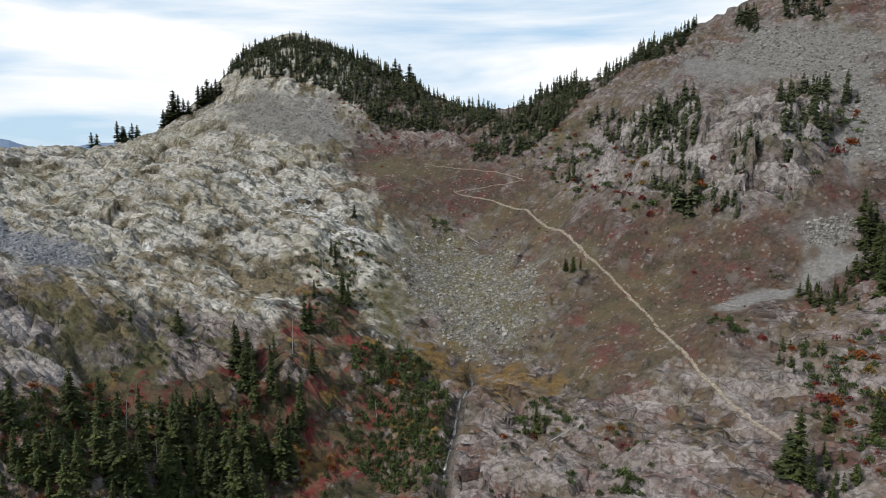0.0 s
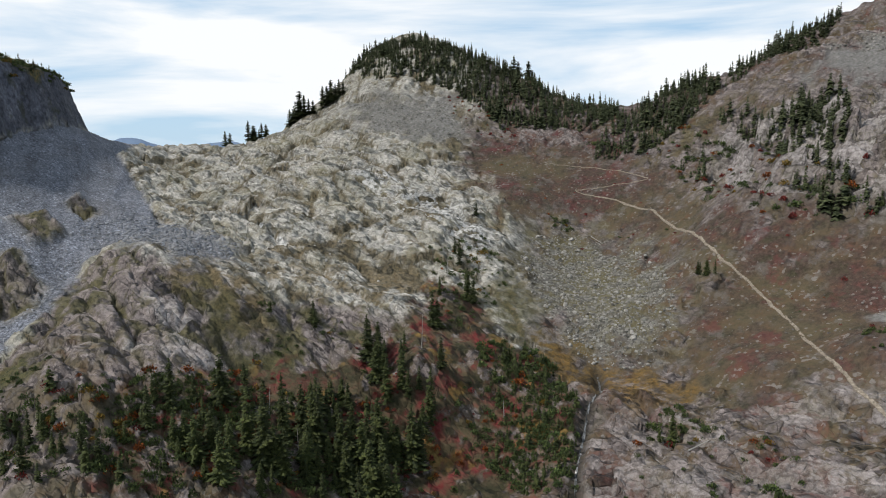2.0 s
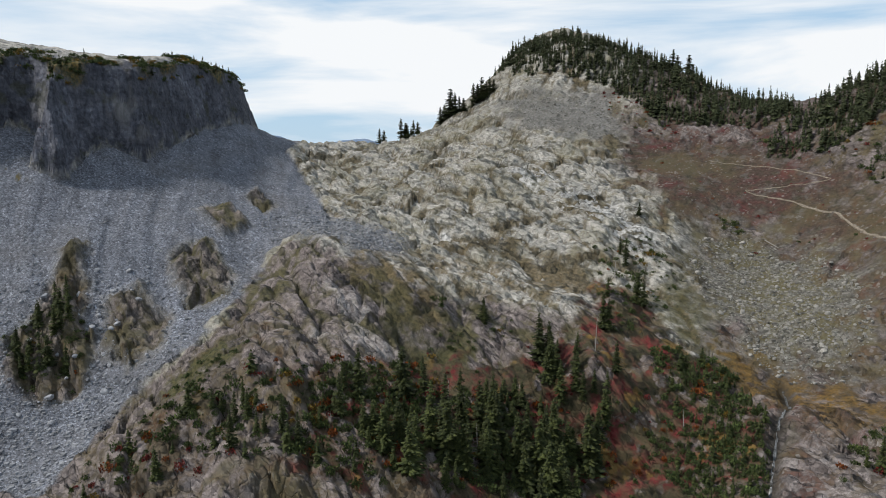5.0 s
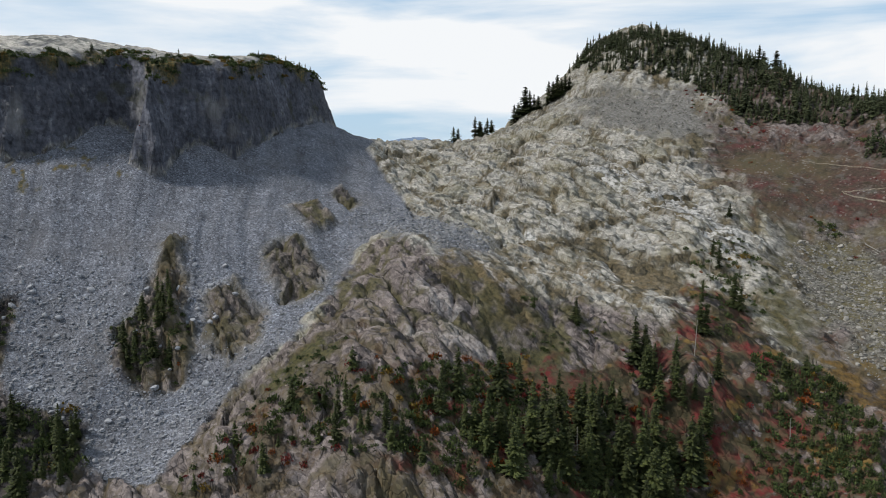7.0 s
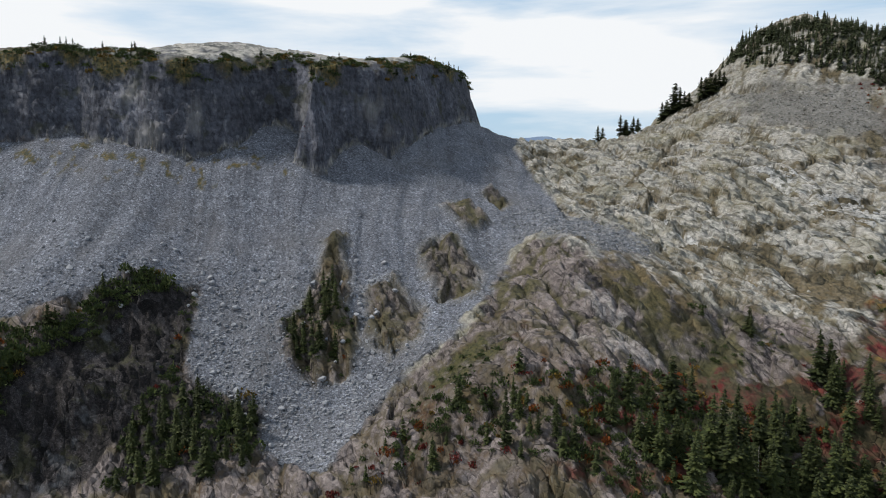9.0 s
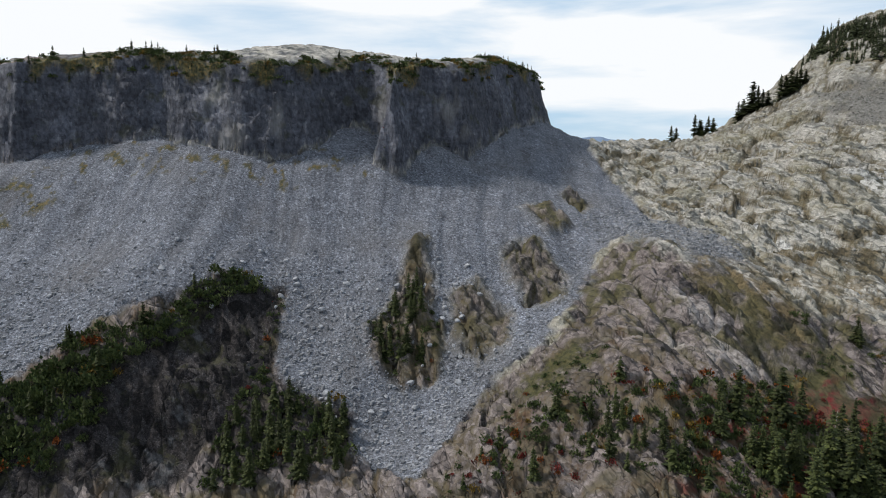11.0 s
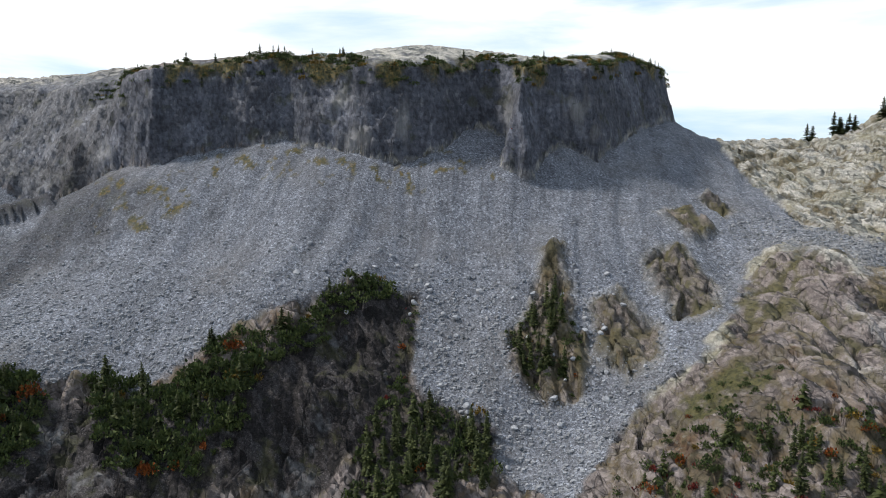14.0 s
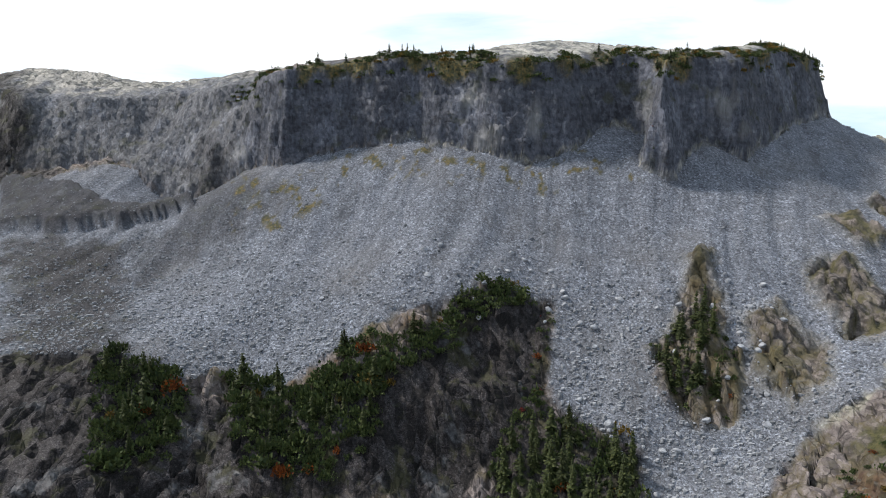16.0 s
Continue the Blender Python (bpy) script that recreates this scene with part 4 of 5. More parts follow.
    bed = p.noise(0.3, 4, 0.6, (0.12, 0.12, 1.6))
    d = p.ramp(p.mix(p.mix(p.mix(fall, column, 0.45), bed, 0.22), tiny, 0.12), (0.36, (0.032, 0.034, 0.043)), (0.47, (0.062, 0.065, 0.08)), (0.57, (0.09, 0.094, 0.112)), (0.68, (0.17, 0.173, 0.186)))
    d = p.mix(d, p.ramp(chip, (0.36, 0.55), (0.56, 1.12)), 0.8, "MULTIPLY")
    d = p.mix(d, p.ramp(p.noise(0.075, 5, 0.6, (1, 1, 0.6)), (0.52, 1.0), (0.62, 1.6)), 1.0, "MULTIPLY")
    d = p.mix(d, (0.045, 0.046, 0.02), p.ramp(p.noise(0.13, 4), (0.58, 0.0), (0.66, 0.5)))
    d = p.mix(d, p.mix((0.30, 0.29, 0.28), p.ramp(column, (0.35, 0.45), (0.6, 1.1)), 0.8, "MULTIPLY"), p.math("MULTIPLY", p.mask("fleck"), 0.5))
    c = p.mix(c, d, p.mask("dark"))
    # dark soil and crumbling rock with dead brush, darkened to carry the faces' shade
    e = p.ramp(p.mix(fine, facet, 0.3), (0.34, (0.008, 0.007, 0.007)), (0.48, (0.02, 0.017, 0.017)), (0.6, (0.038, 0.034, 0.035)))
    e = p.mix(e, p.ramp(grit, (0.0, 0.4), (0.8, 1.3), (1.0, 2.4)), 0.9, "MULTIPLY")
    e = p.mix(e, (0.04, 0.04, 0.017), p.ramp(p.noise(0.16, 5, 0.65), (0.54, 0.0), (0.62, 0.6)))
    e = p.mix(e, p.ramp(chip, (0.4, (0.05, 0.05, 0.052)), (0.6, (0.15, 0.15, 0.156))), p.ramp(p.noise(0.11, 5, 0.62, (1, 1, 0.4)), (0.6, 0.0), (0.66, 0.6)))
    c = p.mix(c, e, p.mask("shaded_soil"))
    o = p.ramp(fine, (0.35, (0.032, 0.034, 0.013)), (0.5, (0.08, 0.072, 0.026)), (0.62, (0.17, 0.115, 0.03)))
    c = p.mix(c, o, p.math("MULTIPLY", p.mask("rim"), 0.9))
    c = p.mix(c, (0.04, 0.036, 0.03), p.math("MULTIPLY", p.mask("wet"), 0.8))
    loose = p.math("ADD", p.math("ADD", p.mask("scree"), p.mask("talus")), p.math("ADD", p.mask("heath"), p.mask("gravel")))
    loose = p.math("ADD", loose, p.math("MULTIPLY", p.mask("green"), 0.8))
    rock = p.math("ADD_FREE", p.math("ADD_FREE", up1, up2), p.math("ADD_FREE", up3, p.math("MULTIPLY", crack, 0.4)))
    rock = p.math("MULTIPLY", rock, p.ramp(p.mask("dark"), (0.0, 1.0), (1.0, 0.45)))
    rock = p.math("ADD_FREE", rock, p.math("MULTIPLY", p.mask("column"), p.math("MULTIPLY", column, 0.9)))
    rubble = p.math("ADD_FREE", p.math("MULTIPLY", p.mix(stones, fine, 0.4), 0.6), p.math("MULTIPLY", p.mix(pebble, grit, 0.4), 0.42))
    return p.done(c, 0.92, p.mix(rock, rubble, loose), 1.0)


GROUND = ground_material()


# ---- the ground: one sheet from under the camera to the horizon, finest where the land is steep ----
HUB = (-40.0, -10.0)


def sheet():
    fine = np.arange(-50, 97, 0.132)
    ring = np.r_[fine, np.arange(98, 308, 3.0)]
    few = np.r_[fine[::4], np.arange(98, 308, 3.0)]
    r = np.geomspace(14, 640, 800)
    a = np.radians(few)[:, None]
    z, _ = base_height(HUB[0] - np.sin(a) * r, HUB[1] + np.cos(a) * r)
    rise = np.arctan2(z - 108, r[None])
    seen = rise >= np.maximum.accumulate(rise, 1) - 0.01
    w = np.abs(np.diff(rise, axis=1)) * np.where(seen[:, 1:], 1, 0.12) + 0.035 * np.diff(np.log(r))[None]
    box = np.ones(7) / 7
    w = np.apply_along_axis(lambda col: np.convolve(np.pad(col, 3, "edge"), box, "valid"), 0, w)
    total = np.c_[np.zeros(len(few)), np.cumsum(w, 1)]
    rows = 600
    rr = np.array([np.interp(np.linspace(0, t[-1], rows), t, r) for t in total])
    rr = np.array([np.interp(ring, np.r_[few, few[0] + 360], np.r_[col, col[0]]) for col in rr.T]).T
    out = np.geomspace(660, 4700, 26)
    rr = np.c_[np.full(len(ring), 0.5), rr, np.tile(out, (len(ring), 1))]
    a = np.radians(ring)[:, None]
    x, y = HUB[0] - np.sin(a) * rr, HUB[1] + np.cos(a) * rr
    z, kinds = land(x.ravel(), y.ravel())
    n, m = x.shape
    co = np.stack([x.ravel(), y.ravel(), z], 1).astype(np.float32)
    i, j = np.meshgrid(np.arange(n), np.arange(m - 1), indexing="ij")
    q = np.stack([i * m + j, i * m + j + 1, (i + 1) % n * m + j + 1, (i + 1) % n * m + j], -1).reshape(-1, 4)[:, ::-1].astype(np.int32)
    return co, q, kinds


def mesh_of(name, co, quads, kinds, material):
    me = bpy.data.meshes.new(name)
    me.vertices.add(len(co))
    me.vertices.foreach_set("co", co.ravel())
    me.loops.add(quads.size)
    me.loops.foreach_set("vertex_index", quads.ravel())
    me.polygons.add(len(quads))
    me.polygons.foreach_set("loop_start", np.arange(0, quads.size, 4, dtype=np.int32))
    me.polygons.foreach_set("use_smooth", np.ones(len(quads), bool))
    me.update()
    for k, v in kinds.items():
        at = me.attributes.new(k, "FLOAT", "POINT")
        at.data.foreach_set("value", v.astype(np.float32))
    me.materials.append(material)
    return me


co, quads, kinds = sheet()
on_cliff = kinds["up"][quads].max(1) > 0
on_cliff &= co[quads[:, 0], 0] > -560
ground = tagged(new("ground", mesh_of("ground", co, quads[~on_cliff], kinds, GROUND)), "mountain ground of pale rock, grey scree, red heath and boulders", "ground", kind="structure")
used, again = np.unique(quads[on_cliff], return_inverse=True)
cliff = mesh_of("cliff", co[used], again.reshape(-1, 4).astype(np.int32), {n: v[used] for n, v in kinds.items()}, GROUND)
tagged(new("cliff", cliff), "dark layered rock cliff with a flat pale top above the scree", "cliff", kind="structure")
print("ground faces", len(quads))
del co, quads, kinds, on_cliff, used, again


# ---- plants ----
def leaf_material(name, dark, light, patch=None):
    p = Paint(name)
    c = p.mix(dark, light, p.island())
    c = p.mix(c, p.ramp(p.chance(), (0.0, 0.65), (1.0, 1.35)), 0.8, "MULTIPLY")
    if patch:
        c = p.mix(c, patch, p.ramp(p.noise(0.5, 3), (0.55, 0.0), (0.65, 0.7)))
    c = p.mix(c, p.ramp(p.noise(3.0, 3), (0.3, 0.55), (0.7, 1.25)), 0.8, "MULTIPLY")
    p.bsdf.inputs["Transmission Weight"].default_value = 0.0
    return p.done(c, 0.75, gloss=0.2)


def bark_material(name, dark, light):
    p = Paint(name)
    return p.done(p.mix(dark, light, p.noise(6, 5, 0.6, (1, 1, 0.2))), 0.9, p.noise(9, 4, 0.6, (1, 1, 0.2)), 0.03)


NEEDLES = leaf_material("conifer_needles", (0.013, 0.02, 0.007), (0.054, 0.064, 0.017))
# paler, greyer needles for far crowns: distance haze is put into their colour
NEEDLES_HAZED = leaf_material("hazed_needles", (0.032, 0.041, 0.021), (0.078, 0.09, 0.04))
BARK = bark_material("conifer_bark", (0.06, 0.045, 0.035), (0.16, 0.13, 0.11))
SILVER = bark_material("weathered_wood", (0.16, 0.15, 0.135), (0.34, 0.32, 0.29))
LEAVES = {
    "green": leaf_material("green_leaves", (0.03, 0.05, 0.018), (0.10, 0.13, 0.04)),
    "dark": leaf_material("dark_mat_leaves", (0.024, 0.038, 0.014), (0.08, 0.1, 0.03)),
    "red": leaf_material("red_leaves", (0.05, 0.012, 0.011), (0.19, 0.032, 0.024)),
    "orange": leaf_material("orange_leaves", (0.10, 0.03, 0.01), (0.32, 0.09, 0.016)),
    "yellow": leaf_material("yellow_leaves", (0.08, 0.055, 0.012), (0.22, 0.14, 0.026)),
}


def polygons(name, co, faces, material):
    me = bpy.data.meshes.new(name)
    me.from_pydata([tuple(v) for v in co], [], faces)
    me.materials.append(material)
    return me


def diamond(co, faces, base, tip, side, drop):
    """A small folded spray of foliage from base to tip."""
    mid = base + (tip - base) * 0.45
    k = len(co)
    co += [base, mid + side - Vector((0, 0, drop)), tip, mid - side - Vector((0, 0, drop))]
    faces += [(k, k + 1, k + 2), (k, k + 2, k + 3)]


def crown(rng, whorls, sprays, steps, wide, bare=0.06, full=0.22):
    """A conifer's crown, ten metres tall."""
    co, faces = [], []
    lean = rng.uniform(0, 6.28)
    for w in range(whorls):
        f = (w + rng.uniform(-0.2, 1.2)) / whorls
        f = min(max(f, 0), 1)
        z = 10 * (bare + (1 - bare) * f)
        reach = 10 * wide * ((1 - f) ** 0.75 * (0.85 + 0.25 * math.sin(f * 17 + lean)) + 0.11)
        turn = rng.uniform(0, 6.28)
        for b in range(sprays):
            z += rng.uniform(-0.3, 0.3)
            a = turn + 6.283 * b / sprays + rng.uniform(-0.35, 0.35)
            out = reach * rng.uniform(0.6, 1.15) * (1 + 0.15 * math.cos(a - lean))
            fall = rng.uniform(0.45, 1.0) if steps == 1 else rng.uniform(0.36, 0.5)
            way = Vector((math.cos(a), math.sin(a), 0))
            across = Vector((-way.y, way.x, 0))
            for s in range(steps):
                r0, r1 = out * s / steps * 0.85, out * min(1.0, (s + 1.45) / steps)
                sink = lambda r: -fall * r + 0.16 * r * r / max(out, 0.1)
                base = way * r0 + Vector((0, 0, z + sink(r0)))
                tip = way * r1 + across * rng.uniform(-0.12, 0.12) * out + Vector((0, 0, z + sink(r1) - 0.05))
                diamond(co, faces, base, tip, across * (full * out * (1.1 - 0.5 * s / steps) + 0.1), 0.10 + 0.05 * out)
    co.append(Vector((0, 0, 10.2))), co.append(Vector((0.16, 0, 9.4))), co.append(Vector((-0.1, 0.14, 9.4))), co.append(Vector((-0.1, -0.14, 9.4)))
    k = len(co) - 4
    faces += [(k, k + 1, k + 2), (k, k + 2, k + 3), (k, k + 3, k + 1)]
    return co, faces


def stem(r0, r1, z0, z1, sides=6):
    co = [Vector((r * math.cos(6.283 * i / sides), r * math.sin(6.283 * i / sides), z)) for r, z in ((r0, z0), ((r0 + r1) / 2, (z0 + z1) * 0.45), (r1, z1)) for i in range(sides)]
    faces = [(n * sides + i, n * sides + (i + 1) % sides, (n + 1) * sides + (i + 1) % sides, (n + 1) * sides + i) for n in (0, 1) for i in range(sides)]
    return co, faces + [tuple(range(2 * sides, 3 * sides))]


rng = random.Random(5)
CROWNS = [polygons("crown", *crown(rng, rng.randint(38, 44), 7, 3, wide, 0.05, 0.19), NEEDLES) for wide in (0.17, 0.2, 0.25, 0.19, 0.28, 0.22)]
TRUNK = polygons("trunk", *stem(0.17, 0.02, -0.8, 9.6), BARK)
FAR_CROWNS = [crown(rng, 24, 5, 1, wide, 0.0, 0.3) for wide in (0.2, 0.23, 0.27, 0.22, 0.3)]


def conifer(x, y, z, tall, n, label, group, broad=1.0):
    tree = tagged(new("conifer_tree"), label, "tree", group)
    tree.matrix_world = pose(x, y, z, 0, 0, (n * 77) % 360) @ Matrix.Diagonal((broad * tall / 10, broad * tall / 10, tall / 10, 1))
    for name, me in (("trunk", TRUNK), ("crown", CROWNS[n % len(CROWNS)])):
        new(name, me).parent = tree
    return tree


def scatter(poly, gap, rng, drop=0.12):
    """Uneven places within a closed line in plan."""
    p = np.array(poly, float)
    lo, hi = p.min(0), p.max(0)
    gx, gy = np.meshgrid(np.arange(lo[0], hi[0], gap), np.arange(lo[1], hi[1], gap))
    gx, gy = gx.ravel(), gy.ravel()
    gx = gx + np.array([rng.uniform(-0.48, 0.48) for _ in gx]) * gap
    gy = gy + np.array([rng.uniform(-0.48, 0.48) for _ in gy]) * gap
    keep = (inside(gx, gy, poly) > -0.2) & np.array([rng.random() > drop for _ in gx], bool)
    return gx[keep], gy[keep]


def joined(name, pieces, material, label, category):
    """Many pieces (mesh, place, turn, size) as one object of stuff."""
    cos, faces, k = [], [], 0
    for (co, fs), x, y, z, turn, size, tall in pieces:
        c = np.array([tuple(v) for v in co])
        ca, sa = math.cos(turn), math.sin(turn)
        cos.append(np.stack([x + size * (ca * c[:, 0] - sa * c[:, 1]), y + size * (sa * c[:, 0] + ca * c[:, 1]), z + tall * c[:, 2]], 1))
        faces += [tuple(i + k for i in f) for f in fs]
        k += len(c)
    me = bpy.data.meshes.new(name)
    me.from_pydata(np.concatenate(cos).tolist(), [], faces)
    me.materials.append(material)
    return tagged(new(name, me), label, category, kind="stuff")


def bush_shape(rng, sprays):
    """A low lumpy bush a metre high and two wide, of small sprays."""
    co, faces = [], []
    lumps = [(rng.uniform(-0.55, 0.55), rng.uniform(-0.55, 0.55), rng.uniform(0.35, 0.65)) for _ in range(5)]
    for _ in range(sprays):
        lx, ly, lr = rng.choice(lumps)
        a, e = rng.uniform(0, 6.283), math.asin(rng.uniform(-0.1, 1))
        d = Vector((math.cos(a) * math.cos(e), math.sin(a) * math.cos(e), math.sin(e)))
        base = Vector((lx, ly, 0.25 * lr)) + Vector((d.x * lr, d.y * lr, max(d.z, 0) * lr * 1.25)) * rng.uniform(0.5, 0.95)
        tip = base + (d + Vector((0, 0, 0.35))) * rng.uniform(0.12, 0.27)
        side = d.cross(Vector((rng.uniform(-1, 1), rng.uniform(-1, 1), rng.uniform(-1, 1)))).normalized() * rng.uniform(0.07, 0.15)
        diamond(co, faces, base, tip, side, 0.02)
    return co, faces


BUSHES = [bush_shape(rng, 110) for _ in range(5)]
BUSH_MESHES = {k: [polygons("bush", co, fs, m) for co, fs in BUSHES] for k, m in LEAVES.items()}
BUSH_WORDS = {"green": "low green leafy bush on the mountainside", "dark": "dark evergreen mat of bush on rock", "red": "red autumn bush on the mountainside", "orange": "orange autumn bush among rocks", "yellow": "yellow autumn bush on the slope"}
rng = random.Random(11)
young_pieces, far_pieces, brush_pieces, singles, count = [], [], {k: [] for k in LEAVES}, [], 0
for name, (poly, gap, low, high, sort) in WOODS.items():
    xs, ys = scatter(poly, gap, rng)
    if len(xs) == 0:
        continue
    zs, kk = land(xs, ys)
    for n, (x, y, z) in enumerate(zip(xs, ys, zs)):
        tall = low + (high - low) * rng.random() ** 1.7
        if sort == "tree" and name.startswith("deep") and float(grain(np.array([x]), np.array([y]), 11, 88)[0]) < -0.2:
            continue
        if name.startswith("crag_woods") and float(grain(np.array([x]), np.array([y]), 9, 89)[0]) < (0.0 if name == "crag_woods_b" else -0.15):
            continue
        if name == "peak_woods" and float(grain(np.array([x]), np.array([y]), 13, 92)[0]) < -0.22 - 0.2 * (x > -80):
            continue
        if sort == "far":
            tall *= 1 + 0.7 * float(grain(np.array([x]), np.array([y]), 15, 94)[0])
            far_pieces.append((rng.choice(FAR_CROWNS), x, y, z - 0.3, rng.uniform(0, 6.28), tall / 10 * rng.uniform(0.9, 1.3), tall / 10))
        elif sort == "tree" and (tall < 4.4 or (tall < 6 and n % 3 == 0)):
            young_pieces.append((rng.choice(FAR_CROWNS), x, y, z - 0.3, rng.uniform(0, 6.28), tall / 10 * rng.uniform(1.1, 1.5), tall / 10))
        elif sort == "tree":
            words = "tall dark green conifer on the steep rocky slope" if tall > 9 else "small dark green conifer among rock and brush"
            conifer(x, y, z - 0.2, tall, rng.randint(0, 999), words, " ".join(w for w in name.split("_") if len(w) > 1))
        else:
            kind = sort
            if sort == "mixed":
                kind = rng.choices(("green", "dark", "red", "orange", "yellow"), (4, 3, 2.2, 1.2, 0.8))[0]
            elif sort == "red":
                kind = rng.choices(("red", "orange", "green"), (4, 1, 2))[0]
            elif rng.random() < 0.04:
                kind = rng.choice(("orange", "yellow"))
            count += 1
            if kk["scree"][n] > 0.6 and sort != "dark":
                continue
            wide = tall * rng.uniform(0.7, 1.1)
            if tall > 1.6 and count % 3 == 0 and len(singles) < 260:
                bush = tagged(new("bush", rng.choice(BUSH_MESHES[kind])), BUSH_WORDS[kind], "bush", "bushes on the slopes")
                bush.matrix_world = pose(x, y, z - 0.1, 0, 0, rng.uniform(0, 360)) @ Matrix.Diagonal((wide, wide, tall, 1))
                singles.append(bush)
            else:
                brush_pieces[kind].append((rng.choice(BUSHES), x, y, z - 0.1, rng.uniform(0, 6.28), wide, tall))
for n, (x, y, tall) in enumerate(LONE_TREES):
    if y > 330 and n % 4 == 1:
        continue
    if y > 330:
        tall *= 1.2
        conifer(x + 2.2, y + 1.0, height_at(x + 2.2, y + 1.0) - 0.2, tall * 0.75, n * 3 + 4, "dark conifer in a row along the rocky skyline", "ridge trees", 1.5)
    conifer(x, y, height_at(x, y) - 0.2, tall, n * 3 + 1, "lone dark green conifer standing on bare rock", "lone trees", 1.4 if y > 330 else 1.1)
# a fringe of dwarf trees and brush along the cliff's rim, and tufts at its foot
rim = [(-330, 130), (-276, 150), (-240, 200), (-240, 300), (-200, 290), (-190, 180), (-235, 135), (-300, 95), (-360, 80)]
xs, ys = scatter(rim, 1.9, rng, 0.1)
zs, kk = land(xs, ys)
deep = inside(xs, ys, CLIFF)
for x, y, z, d, u in zip(xs, ys, zs, deep, kk["up"]):
    if u > 0.7 and d < 20 and float(grain(np.array([x]), np.array([y]), 14, 90)[0]) > (d - 10) * 0.05 - 0.12:
        tall = rng.uniform(0.8, 2.0)
        if rng.random() < 0.09:
            tall = rng.uniform(2.2, 4.2)
            far_pieces.append((rng.choice(FAR_CROWNS), x, y, z - 0.3, rng.uniform(0, 6.28), tall / 8, tall / 10))
        else:
            brush_pieces["dark" if rng.random() < 0.85 else "yellow"].append((rng.choice(BUSHES), x, y, z - 0.2, rng.uniform(0, 6.28), tall * 1.2, tall))
for n, (x, y, tall) in enumerate(HIGH_TREES):
    conifer(x, y, height_at(x, y) - 0.2, tall, n * 5 + 3, "dark green conifer standing among red brush and rock" if tall > 7 else "young green conifer among red brush and rock", "slope trees")
joined("young_woods", young_pieces, NEEDLES, "young green conifers crowded on steep rocky ground", "woods")
joined("far_woods", far_pieces, NEEDLES_HAZED, "dense dark conifer woods over the peak and ridge", "woods")
for kind, pieces in brush_pieces.items():
    joined("brush", pieces, LEAVES[kind], BUSH_WORDS[kind].replace("bush", "brush"), "brush")
print("trees", sum(o.name.startswith("conifer_tree") for o in bpy.data.objects), "far", len(far_pieces), "bushes", len(singles), {k: len(v) for k, v in brush_pieces.items()})


# ---- trail, stream, far hills ----
def ribbon(name, line, wide, lift, skirt, material, seed):
    """A strip draped along a line in plan, with uneven edges and sides that reach into the ground."""
    p = np.array(line, float)
    d = np.r_[0, np.cumsum(np.hypot(*np.diff(p, axis=0).T))]
    s = np.arange(0, d[-1], 0.6)
    x, y = np.interp(s, d, p[:, 0]), np.interp(s, d, p[:, 1])
    for _ in range(3):
        x[1:-1], y[1:-1] = (x[:-2] + 2 * x[1:-1] + x[2:]) / 4, (y[:-2] + 2 * y[1:-1] + y[2:]) / 4
    x, y = x + 0.5 * grain(s, s * 0, 6, seed), y + 0.5 * grain(s, s * 0 + 50, 6, seed)
    tx, ty = np.gradient(x), np.gradient(y)
    n = np.hypot(tx, ty)
    nx, ny = -ty / n, tx / n
    half = wide / 2 * (1 + 0.9 * grain(s, s * 0, 3, seed + 1) + 0.9 * grain(s, s * 0, 1.1, seed + 2))
    half = half * (0.3 + 0.7 * step(60, 130, s)) if name == "trail" else half
    rows = []
    for k, down in ((-1.15, skirt), (-1, 0), (0, 0), (1, 0), (1.15, skirt)):
        px, py = x + nx * half * k, y + ny * half * k
        rows.append(np.stack([px, py, land(px, py)[0] + lift - down], 1))
    rows = np.array(rows)
    rows[1:4, :, 2] = np.maximum(rows[1:4, :, 2], rows[1:4, :, 2].mean(0) - 0.1)
    m = len(s)
    faces = [(r * m + i, r * m + i + 1, (r + 1) * m + i + 1, (r + 1) * m + i) for r in range(4) for i in range(m - 1)]
    me = bpy.data.meshes.new(name)
    me.from_pydata(rows.reshape(-1, 3).tolist(), [], faces)
    me.materials.append(material)
    return new(name, me)


def trail_material():
    p = Paint("trail_dust")
    return p.done(p.mix(p.ramp(p.noise(1.5, 5), (0.3, (0.13, 0.105, 0.08)), (0.7, (0.28, 0.24, 0.19))), p.ramp(p.cells(2.0), (0.0, 0.6), (1.0, 1.2)), 0.6, "MULTIPLY"), 0.95, p.noise(3, 4), 0.06)


def water_material():
    p = Paint("running_water")
    c = p.ramp(p.noise(2.5, 5, 0.6, (1, 0.4, 0.4)), (0.45, (0.03, 0.03, 0.027)), (0.68, (0.2, 0.205, 0.215)))
    return p.done(c, 0.3, p.noise(4, 3), 0.05, 0.5)


tagged(ribbon("trail", TRAIL, 0.66, 0.16, 0.6, trail_material(), 3), "pale dusty hiking trail winding up the red slope", "trail", kind="structure")
tagged(ribbon("stream", STREAM, 0.5, 0.08, 0.4, water_material(), 9), "thin mountain stream running down a rocky gully", "stream", kind="structure")


